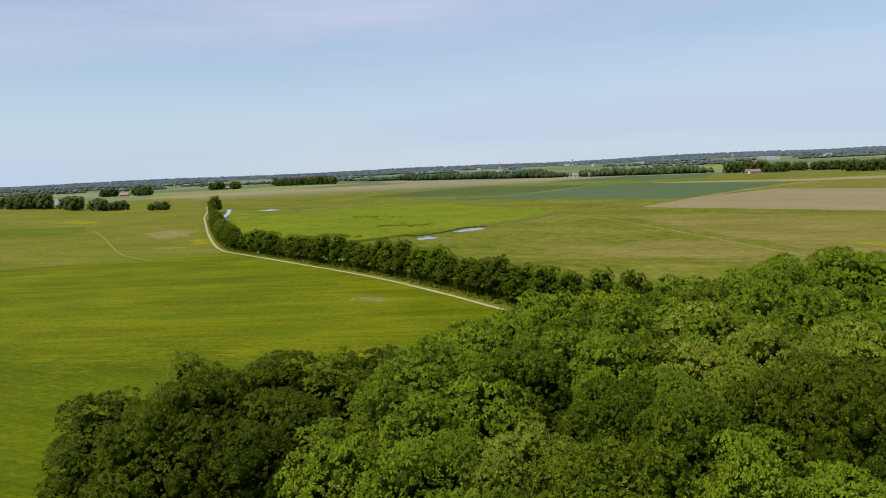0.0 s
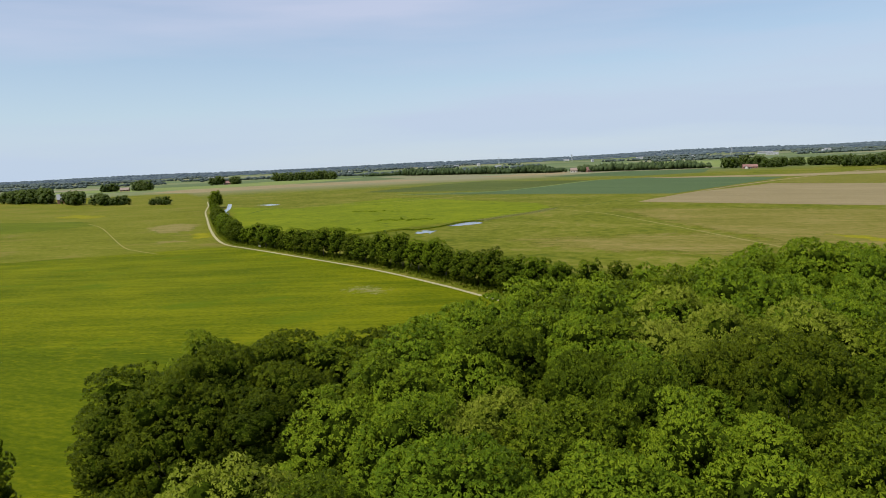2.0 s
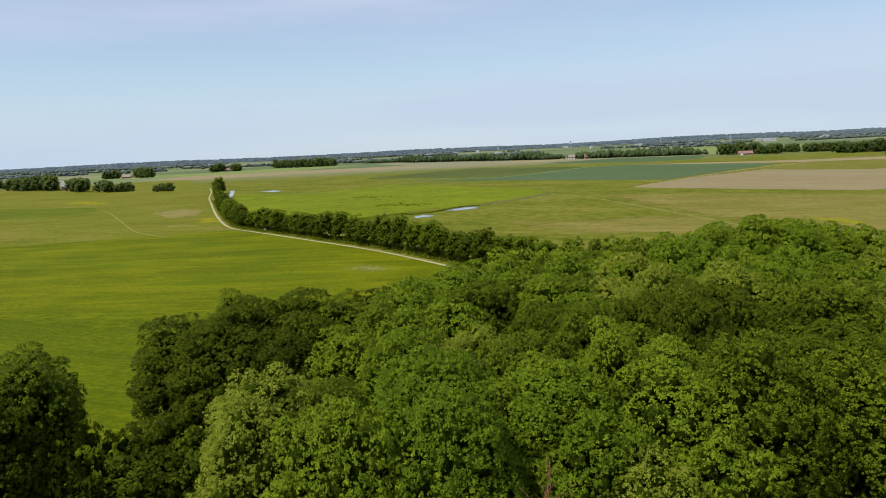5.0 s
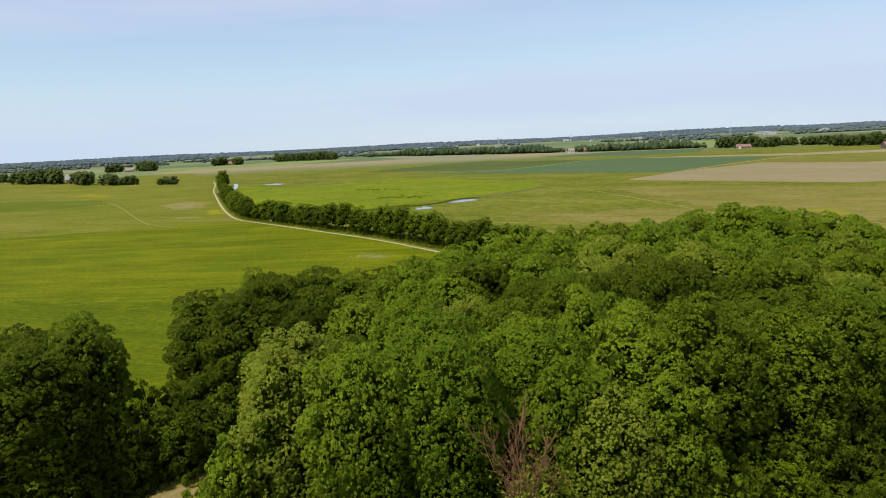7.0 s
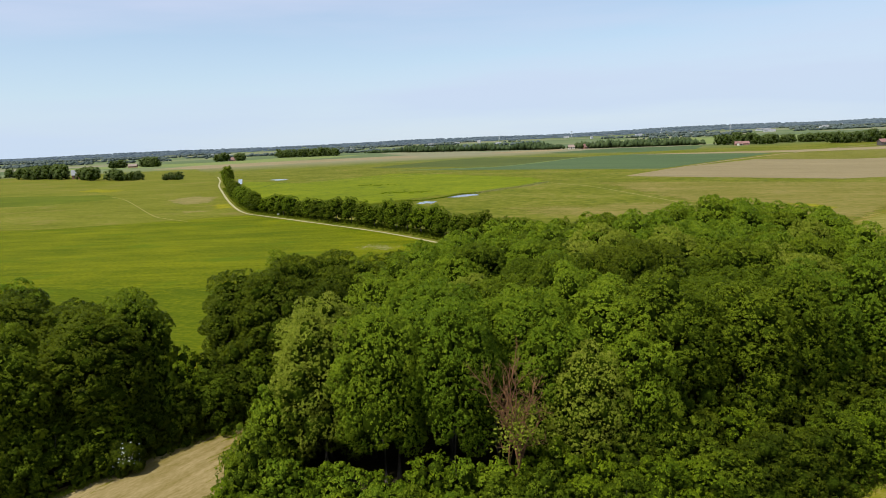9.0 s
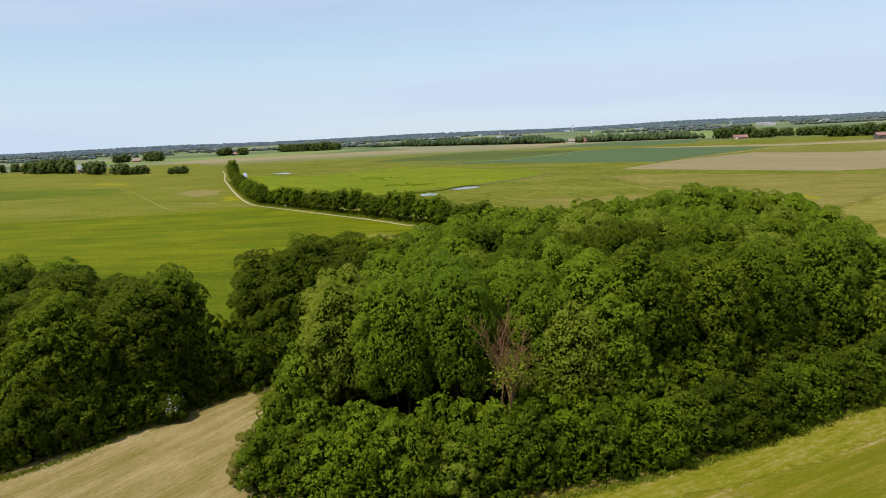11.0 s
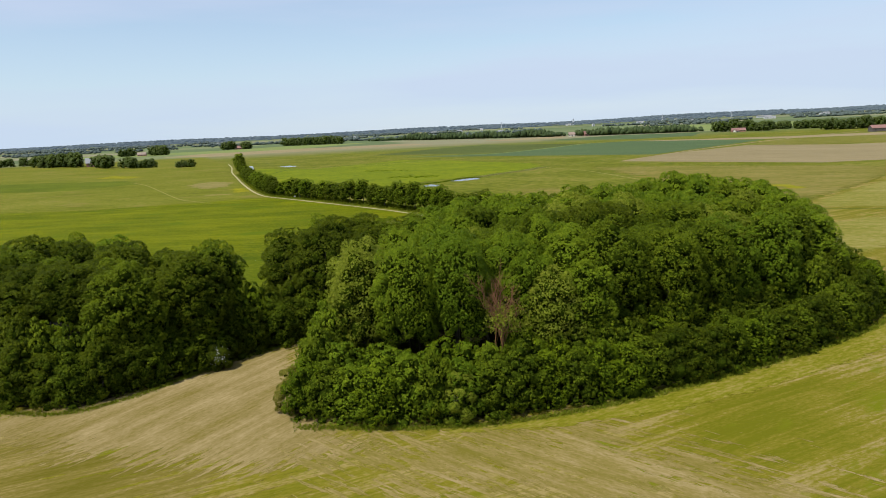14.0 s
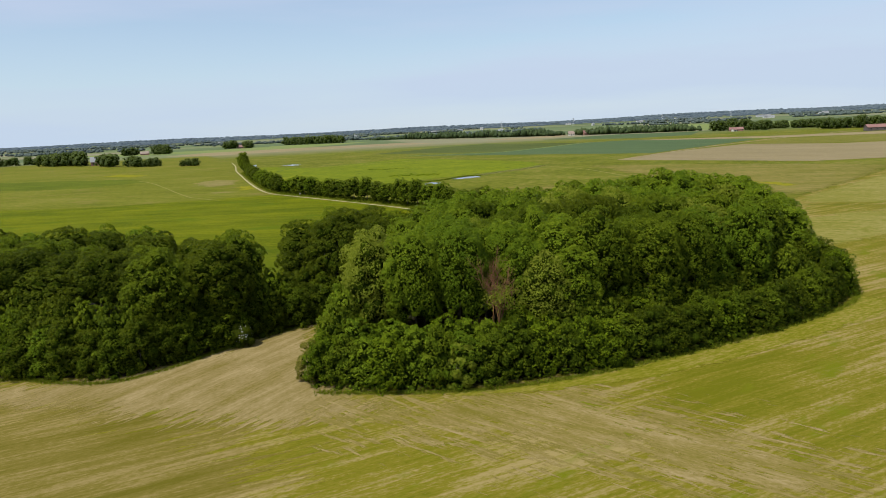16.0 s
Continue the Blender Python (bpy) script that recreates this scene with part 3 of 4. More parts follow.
def crown_mesh(mv, mt, lv, lf, ln_, material):
    me = bpy.data.meshes.new("crown")
    v = np.concatenate([mv, lv])
    me.vertices.add(len(v))
    me.vertices.foreach_set("co", v.astype(np.float32).ravel())
    loops = np.concatenate([mt.ravel(), (lf + len(mv)).ravel()]).astype(np.int32)
    me.loops.add(len(loops))
    me.loops.foreach_set("vertex_index", loops)
    starts = np.concatenate([np.arange(len(mt)) * 3, len(mt) * 3 + np.arange(len(lf)) * 3]).astype(np.int32)
    me.polygons.add(len(starts))
    me.polygons.foreach_set("loop_start", starts)
    me.update(calc_edges=True)
    me.polygons.foreach_set("use_smooth", np.ones(len(starts), bool))
    fn = np.cross(mv[mt[:, 1]] - mv[mt[:, 0]], mv[mt[:, 2]] - mv[mt[:, 0]])
    vn = np.zeros_like(mv)
    for k in range(3):
        np.add.at(vn, mt[:, k], fn)
    me.normals_split_custom_set_from_vertices(np.concatenate([unit(vn), ln_]).tolist())
    me.materials.append(material)
    me.materials.append(INNER_SHADE)
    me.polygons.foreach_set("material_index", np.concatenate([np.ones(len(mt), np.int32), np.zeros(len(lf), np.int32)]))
    return me


def inside(x, y, poly):
    hit = False
    for (x1, y1), (x2, y2) in zip(poly, poly[1:] + poly[:1]):
        if (y1 > y) != (y2 > y) and x < (x2 - x1) * (y - y1) / (y2 - y1) + x1:
            hit = not hit
    return hit


def scatter(poly, spacing, seed, jitter=0.32):
    """Staggered rows inside an outline, each spot moved a little."""
    rng = random.Random(seed)
    xs, ys = [p[0] for p in poly], [p[1] for p in poly]
    out, row, y = [], 0, min(ys)
    while y <= max(ys):
        x = min(xs) + (row % 2) * spacing / 2
        while x <= max(xs):
            px, py = x + rng.uniform(-jitter, jitter) * spacing, y + rng.uniform(-jitter, jitter) * spacing
            if inside(px, py, poly):
                out.append((px, py))
            x += spacing
        y += spacing * 0.87
        row += 1
    return out


# ---- land ----
tagged(new("ground", mesh_of("ground", [(-9000, -3000, 0), (9000, -3000, 0), (9000, 9000, 0), (-9000, 9000, 0)], [(0, 1, 2, 3)], GROUND)),
       "flat open farmland with rough olive-green grass", "ground", "", "structure")

LANE_LINE = smooth_line([(52, 168), (30, 197), (15.7, 221.3), (5.5, 239.7), (-15.1, 272.2), (-50.6, 318), (-72, 345), (-84, 361), (-97, 391), (-117.5, 450), (-141, 523), (-166, 602), (-190, 690), (-215, 770)])

soft_sheet("meadow_left_far", [(-84, 361), (-81, 349), (-163, 334), (-700, 420), (-700, 1000), (-420, 1060), (-330, 1060), (-215, 770), (-166, 602), (-117, 450)], 0.02, MEADOW_OLIVE,
      "wide yellowish-green meadow of uneven long grass", "meadow", 12, 9)
sheet("meadow_front", [(-82, 352), (-50.6, 319), (-15.1, 273), (5.5, 240), (30, 198), (52, 168), (40, 120), (-22, 104), (-40, 84), (-300, 84), (-600, 200), (-600, 400), (-163, 334)], 0.03, MEADOW_GREEN,
      "lush bright green meadow with faint mowing lines", "meadow", 1.0)
# Same meadow, painted darker where the view falls steeply on it.
soft_sheet("dimmed_meadow", [(-120, 100), (-60, 120), (-20, 132), (4, 142), (-4, 172), (-40, 190), (-120, 190)], 0.036, MEADOW_DIMMED, "green meadow beside the wood with painted dimming", "meadow", 24, 6)
soft_sheet("grass_strip", [(-420, 620), (-234, 552), (-209, 507), (-247, 475), (-420, 520)], 0.04, MEADOW_DARK, "darker green strip of grass in the meadow", "meadow", 8, 6)
soft_sheet("meadow_bright", [(-160, 650), (-94, 590), (-20, 672), (19, 628), (84, 522), (83, 470), (36, 428), (-6, 397), (-26, 381), (-46, 366), (-76, 372), (-94, 420)], 0.03, MEADOW_BRIGHT,
      "vivid green wet meadow with dark rush tufts", "meadow", 7, 5)
sheet("crop_field_dark", [(-62, 820), (37, 951), (92, 986), (208, 858), (84, 716)], 0.03, CROP_DARK, "dark green field of young crop", "field")
sheet("crop_field_blue", [(-22, 735), (81, 713), (209, 853), (275, 866), (366, 725), (190, 558)], 0.04, CROP_BLUE, "smooth blue-green field of cereal crop", "field")
sheet("crop_field_back", [(183, 1061), (333, 1142), (434, 1063), (375, 942), (288, 926)], 0.03, CROP_BLUE, "blue-green crop field beside the wood", "field")
sheet("stubble_patch", [(101, 1211), (268, 1257), (234, 1145), (143, 1135)], 0.03, TAN, "pale tan dry field before the wood", "field")
sheet("stubble_strip", [(262, 862), (417, 776), (550, 760), (520, 690), (387, 730), (281, 828)], 0.05, TAN, "long tan strip of dry ground", "field")
sheet("soil_field", [(144, 494), (191, 549), (303, 632), (352, 567), (620, 520), (520, 380), (234, 396)], 0.05, SOIL, "bare brown ploughed field with fine lines", "field", 1.0)
sheet("pasture_wedge", [(361, 714), (520, 690), (700, 640), (620, 522), (361, 580), (311, 637)], 0.045, PASTURE, "olive-green pasture wedge beside the bare soil", "field")
sheet("stubble_left", [(-427, 1139), (-391, 1240), (-218, 1282), (-38, 1270), (23, 1142), (-156, 1128), (-319, 1070)], 0.03, TAN, "long tan dry field in front of the far farms", "field")
sheet("pale_field", [(-700, 1320), (-391, 1245), (-218, 1290), (-100, 1500), (-300, 1560), (-420, 1440), (-700, 1500)], 0.03, PALE_GREEN, "pale green far field", "field")
sheet("pale_field_right", [(450, 1170), (620, 1080), (900, 1500), (500, 1800)], 0.03, PALE_GREEN, "pale green far field behind the wood", "field")
soft_sheet("dry_patch", [(-161, 470), (-155, 495), (-134, 482), (-126, 438), (-136, 430)], 0.04, ROUGH_TAN, "dry brownish patch of sedge in the meadow", "field", 7, 4)
soft_sheet("dry_patch", [(-124, 388), (-117, 392), (-108, 384), (-120, 378)], 0.04, ROUGH_TAN, "small pale dry patch in the meadow", "field", 4, 2)
soft_sheet("flower_patch", [(-118, 425), (-108, 420), (-100, 398), (-108, 392)], 0.045, YELLOW_FLOWERS, "patch of yellow flowers in the grass", "field", 6, 3)
soft_sheet("sedge_patch", [(40, 330), (110, 318), (130, 285), (100, 262), (60, 290)], 0.03, DRY_PASTURE, "brownish rough grass in the meadow", "field", 22, 6)
soft_sheet("mown_field", [(-320, -260), (420, -260), (420, 470), (228, 322), (181, 277), (140, 240), (100, 196), (78, 172), (60, 140), (40, 118), (-5, 104), (-22.5, 105), (-36, 92), (-46, 84), (-320, 84)], 0.05, MOWN,
      "mown yellow-green field with straw-coloured swaths", "field", 3, 5)
soft_sheet("thin_aftermath", [(-130, 82), (-62, 79), (-40, 72), (-24, 63), (-17, 50), (-20, 30), (-40, 0), (-130, 0)], 0.052, THIN, "brownish thin regrowth on the mown field", "field", 14, 4)
soft_sheet("mown_straw_gap", [(-22.5, 107), (-29, 100), (-39, 88.5), (-50, 81), (-78, 80), (-78, 77.5), (-52, 74), (-34, 67), (-18, 63), (-8, 66), (-14, 75), (-19, 90)], 0.056, STRAW,
      "dry straw-coloured mown path beside the grove", "field", 6, 1.5)
soft_sheet("swath_patch", [(-12, 67), (-6, 67.5), (4, 68), (15, 69), (21, 64), (28, 56), (36, 46), (31, 41), (23, 46), (12, 54), (0, 58), (-10, 62)], 0.060, STRAW_FAN, "pale sweep of loose dry straw", "field", 12, 2)
soft_sheet("dry_pasture", [(112, 452), (190, 402), (246, 352), (206, 300), (172, 268), (142, 246), (128, 262), (120, 330)], 0.035, DRY_PASTURE, "olive-brown pasture of seeding grass", "meadow", 14, 5)
soft_sheet("flower_patch", [(148, 299), (157, 292), (158, 276), (152, 274)], 0.045, YELLOW_FLOWERS, "patch of yellow flowers in the grass", "field", 4, 2)
soft_sheet("flower_patch", [(-289, 645), (-248, 611), (-246, 585), (-290, 615)], 0.045, YELLOW_FLOWERS, "thin yellow flowers in the long grass", "field", 14, 5)
soft_sheet("fresh_strip", [(139, 236), (172, 264), (212, 299), (330, 380), (330, 250), (180, 214), (152, 214), (132, 221)], 0.055, FRESH, "bright yellow-green strip of mown grass", "field", 4, 3)
soft_sheet("fresh_strip", [(84, 176), (104, 186), (150, 199), (240, 190), (240, 150), (150, 150), (120, 158), (96, 148), (80, 150)], 0.055, FRESH, "yellow-green strip of mown grass", "field", 8, 3)
soft_sheet("green_headland", [(-4, 70.5), (4.5, 70), (15, 72), (25, 75.2), (37, 80.3), (54, 88.6), (65, 95), (74, 103), (79, 98), (68, 90), (56, 83.5), (39, 75.5), (27, 71.2), (16, 69.2), (4.5, 68.3), (-4, 68.8)], 0.075, HEADLAND, "greener strip of grass left along the shrubs", "field", 1.8, 1)
soft_sheet("pale_speckle", [(-17.5, 238), (-15, 240.5), (-9, 235), (-10.5, 232.5)], 0.04, FLECKED, "pale flecks of seed heads in the green meadow", "field", 6, 1)
ribbon("lane", LANE_LINE, 1.3, 0.08, LANE, "narrow pale sand lane along the row of trees", "lane")
ribbon("field_track", smooth_line([(144, 494), (169, 522), (253, 608), (339, 682), (397, 726), (473, 784), (560, 830)]), 3.6, 0.07, TAN, "pale farm track between the fields", "track")
ribbon("crop_track", smooth_line([(-20, 733), (82, 714), (209, 855), (262, 862)]), 4, 0.07, PALE_GREEN, "grassy strip between two crops", "track")
ribbon("old_ditch", smooth_line([(-122, 560), (-110, 612), (-58, 622), (-18, 632), (32, 657), (70, 690)]), 2.6, 0.06, DITCH_GRASS, "old overgrown ditch across the wet meadow", "ditch", 0.6)
ribbon("old_ditch", smooth_line([(76, 476), (107, 488), (150, 529)]), 1.8, 0.06, DITCH_GRASS, "narrow overgrown ditch beside the ploughed field", "ditch", 0.6)
ribbon("dry_line", smooth_line([(-96, 600), (-40, 612), (20, 640), (60, 668)]), 1.6, 0.055, PATHWAY, "pale line of dry grass across the meadow", "track", 0.8)
ribbon("reed_bed", smooth_line([(35, 417), (52, 436.5), (69, 453), (83, 473)]), 2.8, 0.065, PATHWAY, "flattened pale reed along the ditch", "reed bed", 0.7)
ribbon("footpath", smooth_line([(-223, 530), (-194, 486), (-136, 377), (-120, 354), (-105, 338)]), 0.7, 0.07, PATHWAY, "trodden path through the long grass", "path")
ribbon("meadow_track", smooth_line([(84, 470), (100, 430), (106, 392), (112, 340), (116, 300), (120, 262)]), 1.0, 0.04, PATHWAY, "pale trodden line across the meadow", "track")
ribbon("field_ditch", smooth_line([(100, 232), (129, 216.6), (150, 207.4), (230, 170)]), 0.9, 0.09, DITCH_GRASS, "shallow overgrown ditch across the mown field", "ditch")
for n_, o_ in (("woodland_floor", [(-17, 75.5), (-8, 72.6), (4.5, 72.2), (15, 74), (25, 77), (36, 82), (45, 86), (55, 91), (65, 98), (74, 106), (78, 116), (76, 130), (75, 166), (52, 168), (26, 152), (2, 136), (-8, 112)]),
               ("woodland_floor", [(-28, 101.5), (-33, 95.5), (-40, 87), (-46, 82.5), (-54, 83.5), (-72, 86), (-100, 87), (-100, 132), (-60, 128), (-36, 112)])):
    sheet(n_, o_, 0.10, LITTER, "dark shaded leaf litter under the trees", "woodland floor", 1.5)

# ponds
sheet("pond", [(-1.5, 369.5), (0.5, 377), (2.5, 374.5), (3.5, 381), (6.5, 377), (9.8, 375.5), (7.5, 370.5), (6.5, 365), (4.2, 370), (2, 366.5)], 0.09, WATER, "small pond reflecting the pale sky", "pond", 2.2, step=0.6, rate=0.45)
sheet("pond", [(14, 397), (19, 402.5), (24, 412), (30, 411.5), (33.8, 408.5), (31.8, 400.5), (26, 398), (20, 393.5)], 0.09, WATER, "narrow pond reflecting the pale sky", "pond", 2.4, step=0.6, rate=0.35)
sheet("pond", [(-139.5, 663), (-133, 667), (-128, 668.5), (-117, 657), (-121, 648), (-124.3, 643), (-130, 652)], 0.09, WATER, "shallow flash of water in the meadow", "pond", 4.0, step=0.8, rate=0.22)
ribbon("ditch_water", smooth_line([(-126, 523), (-133, 540), (-140, 566.5), (-148, 590), (-155, 627), (-163, 660), (-173, 699)]), 3.6, 0.09, WATER, "winding ditch full of bright water", "ditch")


# ---- grove ----
def tree_kind(leaf_mat, label, seed, fine=True, edge=False, finest=False, high=False):
    """Trees inside the wood carry a shallow dome of leaves; those at its edge are leafy further down, or show their trunks where high is set."""
    def build():
        sprays, spray = (5000, 0.145) if finest else (3300, 0.185) if fine else (2200, 0.235)
        if edge:
            sprays = sprays * 5 // 4
        return tree_thing("tree", seed + (200 if edge else 0), 4.7 if edge else 4.35, 18.0, 7.8 if high else 4.6 if edge else 10.2, 44 if edge else 26, 1.5, sprays, spray, leaf_mat, label, "tree", "trees of the woodland", low=-0.6 if edge else -0.3, knobs=3, per=4)
    return build


KINDS = []
for i_ in range(4):
    KINDS.append(("mid%d" % i_, LEAF_MID, "tall broadleaf tree with dense mid-green crown", 11 + i_))
for i_ in range(2):
    KINDS.append(("pale%d" % i_, LEAF_PALE, "tall broadleaf tree with pale yellow-green crown", 31 + i_))
for i_ in range(2):
    KINDS.append(("dark%d" % i_, LEAF_DARK, "tall broadleaf tree with dark green crown", 41 + i_))


for i_ in range(2):
    KINDS.append(("deep%d" % i_, LEAF_DEEP, "tall broadleaf tree with deep green crown", 51 + i_))


PALE_AT = ((6, 103), (26, 117), (31, 113), (-9, 89), (-9, 95), (15, 85), (2, 97), (40, 122))   # stands of paler crowns
DARK_AT = ((31, 104), (25, 98), (30, 94), (37, 95), (24, 89), (35, 111), (36, 101))                  # stands of darker crowns


def grow(outline, spacing, seed_at, top_at, seed, weights, far_y=122.0, spread=1.0):
    rng = random.Random(seed)
    for x, y in scatter(outline, spacing, seed_at):
        w_here = list(weights)
        if any((x - px) ** 2 + (y - py) ** 2 < 3.6 ** 2 for px, py in PALE_AT):
            w_here = [0, 0, 0, 0, 1, 1, 0, 0, 0, 0]
        elif (x - 26) ** 2 + (y - 104) ** 2 < 6.5 ** 2:
            w_here = [0, 0, 0, 0, 0, 0, 1, 1, 0, 0]
        elif any((x - px) ** 2 + (y - py) ** 2 < 5.0 ** 2 for px, py in DARK_AT):
            w_here = [0, 0, 0, 0, 0, 0, 0, 0, 1, 1]
        kind, mat, label, s = rng.choices(KINDS, w_here)[0]
        fine = y < far_y
        finest = y < 112 and -16 < x < 44
        rim = bool(edge_distance(np.array([[x, y]]), outline)[0] < 5.0)
        high = rim and -5 < x < 10 and y < 88
        h = top_at(x, y) * rng.uniform(0.90, 1.06)
        w = spread * rng.uniform(0.88, 1.15)
        plant(kind + ("n" if finest else "f" if fine else "c") + ("h" if high else "e" if rim else "i"), tree_kind(mat, label, s, fine, rim, finest, high), x, y, 0, rng.uniform(0, 360), (w, w * rng.uniform(0.9, 1.1), h / 18.0))


GROVE = [(-11, 86), (-2, 82.5), (12, 83), (28, 89), (44, 95), (57, 101), (67, 110), (72, 126), (74, 150), (71, 163), (55, 166), (45, 154), (28, 148), (15, 142), (6, 135), (1.5, 125), (-3.5, 112), (-9, 98)]


def grove_top(x, y):
    h = 16.9 + 1.6 * math.exp(-((x - 24) / 30) ** 2 - ((y - 112) / 32) ** 2) + 1.0 * math.exp(-((x - 62) / 16) ** 2 - ((y - 156) / 16) ** 2)
    edge = max(0.0, (x - 52) / 20) * max(0.0, min(1.0, (135 - y) / 30))
    return h * (1 - 0.19 * edge)


grow(GROVE, 6.6, 5, grove_top, 8, (5, 5, 5, 5, 0.5, 0.5, 0, 0, 2.5, 2.5))

for x_, y_, h_, i_ in ((15.2, 83.2, 14.0, 4), (19.5, 84.5, 15.0, 1), (12.4, 85.5, 16.0, 2)):      # crowns round the dead tree
    kind_, mat_, label_, s_ = KINDS[i_]
    plant(kind_ + "ne", tree_kind(mat_, label_, s_, True, True, True), x_, y_, 0, 40.0 * i_, (0.8, 0.8, h_ / 18.0))

LEFT_WOOD = [(-98, 92), (-72, 90), (-54, 87), (-46, 87), (-40, 91), (-33, 97), (-30.5, 104), (-36, 111), (-46, 114), (-56, 120), (-68, 126), (-98, 130)]
grow(LEFT_WOOD, 6.8, 15, lambda x, y: 15.9, 18, (0.6, 0.6, 0.6, 0.6, 0, 0, 7, 7, 4, 4), 104)

MID_CLUMP = [(-26.5, 114), (-24, 122), (-13, 131.5), (-2, 131), (-5, 113), (-14, 108)]
grow(MID_CLUMP, 5.5, 21, lambda x, y: 16.9 - 0.15 * max(0, -16 - x), 24, (0.3, 0.3, 0, 0, 0, 0, 8, 8, 2, 2), 130)


# ---- shrubs round the grove ----
def shrub_kind(leaf_mat, label, seed, behind=False):
    def build():
        return tree_thing("shrub", seed, 2.9, 7.0, 0.2, 30, 0.95, 950 if behind else 1600, 0.19 if behind else 0.15, leaf_mat, label, "shrub", "shrubs along the woodland edge", low=-0.22, trunk_r=0.09, limbs=5, knobs=3, per=4)
    return build


SHRUBS = [("s%d" % i_, m_, l_, 60 + i_) for i_, (m_, l_) in enumerate((
    (LEAF_SHRUB, "dense green shrub at the woodland edge"), (LEAF_SHRUB, "dense green shrub at the woodland edge"),
    (LEAF_MID, "leafy mid-green shrub at the woodland edge"), (LEAF_DEEP, "dark green shrub at the woodland edge"), (LEAF_PALE, "pale green shrub at the woodland edge"), (LEAF_DARK, "dense dark green thorn shrub at the woodland edge")))]


def shrub_row(line, height, seed, weights, gap=3.3, width=1.0, behind=True):
    rng = random.Random(seed)
    p = smooth_line(line, 0.5)
    run = np.concatenate([[0], np.cumsum(np.linalg.norm(np.diff(p, axis=0), axis=1))])
    s = 0.0
    while s < run[-1]:
        x, y = np.interp(s, run, p[:, 0]), np.interp(s, run, p[:, 1])
        kind, mat, label, sd = rng.choices(SHRUBS, (0.7, 0.7, 0.1, 4, 0, 6) if x < -20 else (*weights, 0) if x < 14 else (2, 2, 0.4, 4, 0, 3) if x < 24 else (0.4, 0.3, 0, 4, 0, 7))[0]
        h = height * rng.uniform(0.85, 1.12)
        w = width * rng.uniform(0.88, 1.12)
        plant(kind + ("b" if behind else ""), shrub_kind(mat, label, sd, behind), x + rng.uniform(-0.5, 0.5), y + rng.uniform(-0.5, 0.5), 0, rng.uniform(0, 360), (w, w, h / 7.0))
        s += gap * rng.uniform(0.8, 1.15)


EDGE = [(-15.5, 76), (-8, 73.6), (4.5, 73.2), (15, 75), (25, 78), (36, 83), (45, 87), (55, 92), (65, 99), (72, 106), (76, 116), (77, 128)]
shrub_row(EDGE, 6.6, 3, (4, 4, 3, 1.5, 0.7), behind=False)
shrub_row([(x - 0.14 * (x + 10) - 0.5, y + 3.6) for x, y in EDGE[:-2]], 6.8, 4, (4, 4, 4, 1, 1))
shrub_row([(-14, 80), (-14, 86), (-14, 94), (-12, 102), (-9, 110)], 8.5, 6, (3, 3, 3, 1, 2))
shrub_row([(-96, 88), (-72, 87), (-54, 85), (-46, 84), (-41, 88), (-36, 94), (-32, 98), (-27, 102), (-22, 106.5), (-14, 108)], 7.2, 7, (0.7, 0.7, 0.2, 7, 0), behind=False)
shrub_row([(-96, 91), (-72, 89.6), (-56, 87.6), (-48, 87.2), (-43, 90.5), (-37, 96.5)], 9.5, 17, (1, 1, 0.2, 6, 0), 3.0)
shrub_row([(-30, 102), (-27, 106), (-22, 110)], 9.0, 9, (1, 1, 0, 4, 0))
shrub_row([(-90, 91), (-72, 90.5), (-58, 89), (-50, 88.5)], 10.0, 16, (1, 1, 0.2, 6, 0), 4.0)
shrub_row([(59, 101.5), (66, 107), (71, 115), (73, 124)], 8.6, 13, (3, 3, 2, 2, 0))
shrub_row([(66, 118), (74, 140), (74, 160)], 8.0, 12, (3, 3, 2, 2, 0))


def loose_bush(name, seed, radius, height, leaf_mat, label, sprays=1300):
    return tree_thing(name, seed, radius, height, 0.3, 14, 0.62, sprays, 0.16, leaf_mat, label, "bush", "", low=-0.3, trunk_r=0.06, limbs=12, knobs=2, per=4, core=0.35)


loose_bush("bush", 77, 1.9, 5.2, LEAF_BROWN, "thin brownish bush at the corner of the grove", 900).matrix_basis = pose(-17.8, 77.2, 0)
loose_bush("willow_bush", 78, 1.9, 5.6, LEAF_PALE, "pale willow bush drooping over the field edge").matrix_basis = pose(2.4, 71.6, 0)
elder = loose_bush("elder_bush", 79, 1.6, 3.3, LEAF_DARK, "dark elder bush with white blossom")
elder.matrix_basis = pose(-31.0, 93.9, 0)
rng_e = np.random.default_rng(5)
e_pos = unit(rng_e.normal(size=(80, 3)) * 0.7 + np.array([0.5, -0.9, 0.3])) * rng_e.uniform(1.35, 1.65, (80, 1)) * np.array([0.95, 0.95, 1.0]) + np.array([0, 0, 1.8])
e_v, e_f = leaves_at(rng_e, e_pos, unit(e_pos - np.array([0, 0, 1.6])), 0.17, 0.15)
child("blossom", mesh_of("blossom", e_v, e_f, BLOSSOM), elder, "white flower heads")


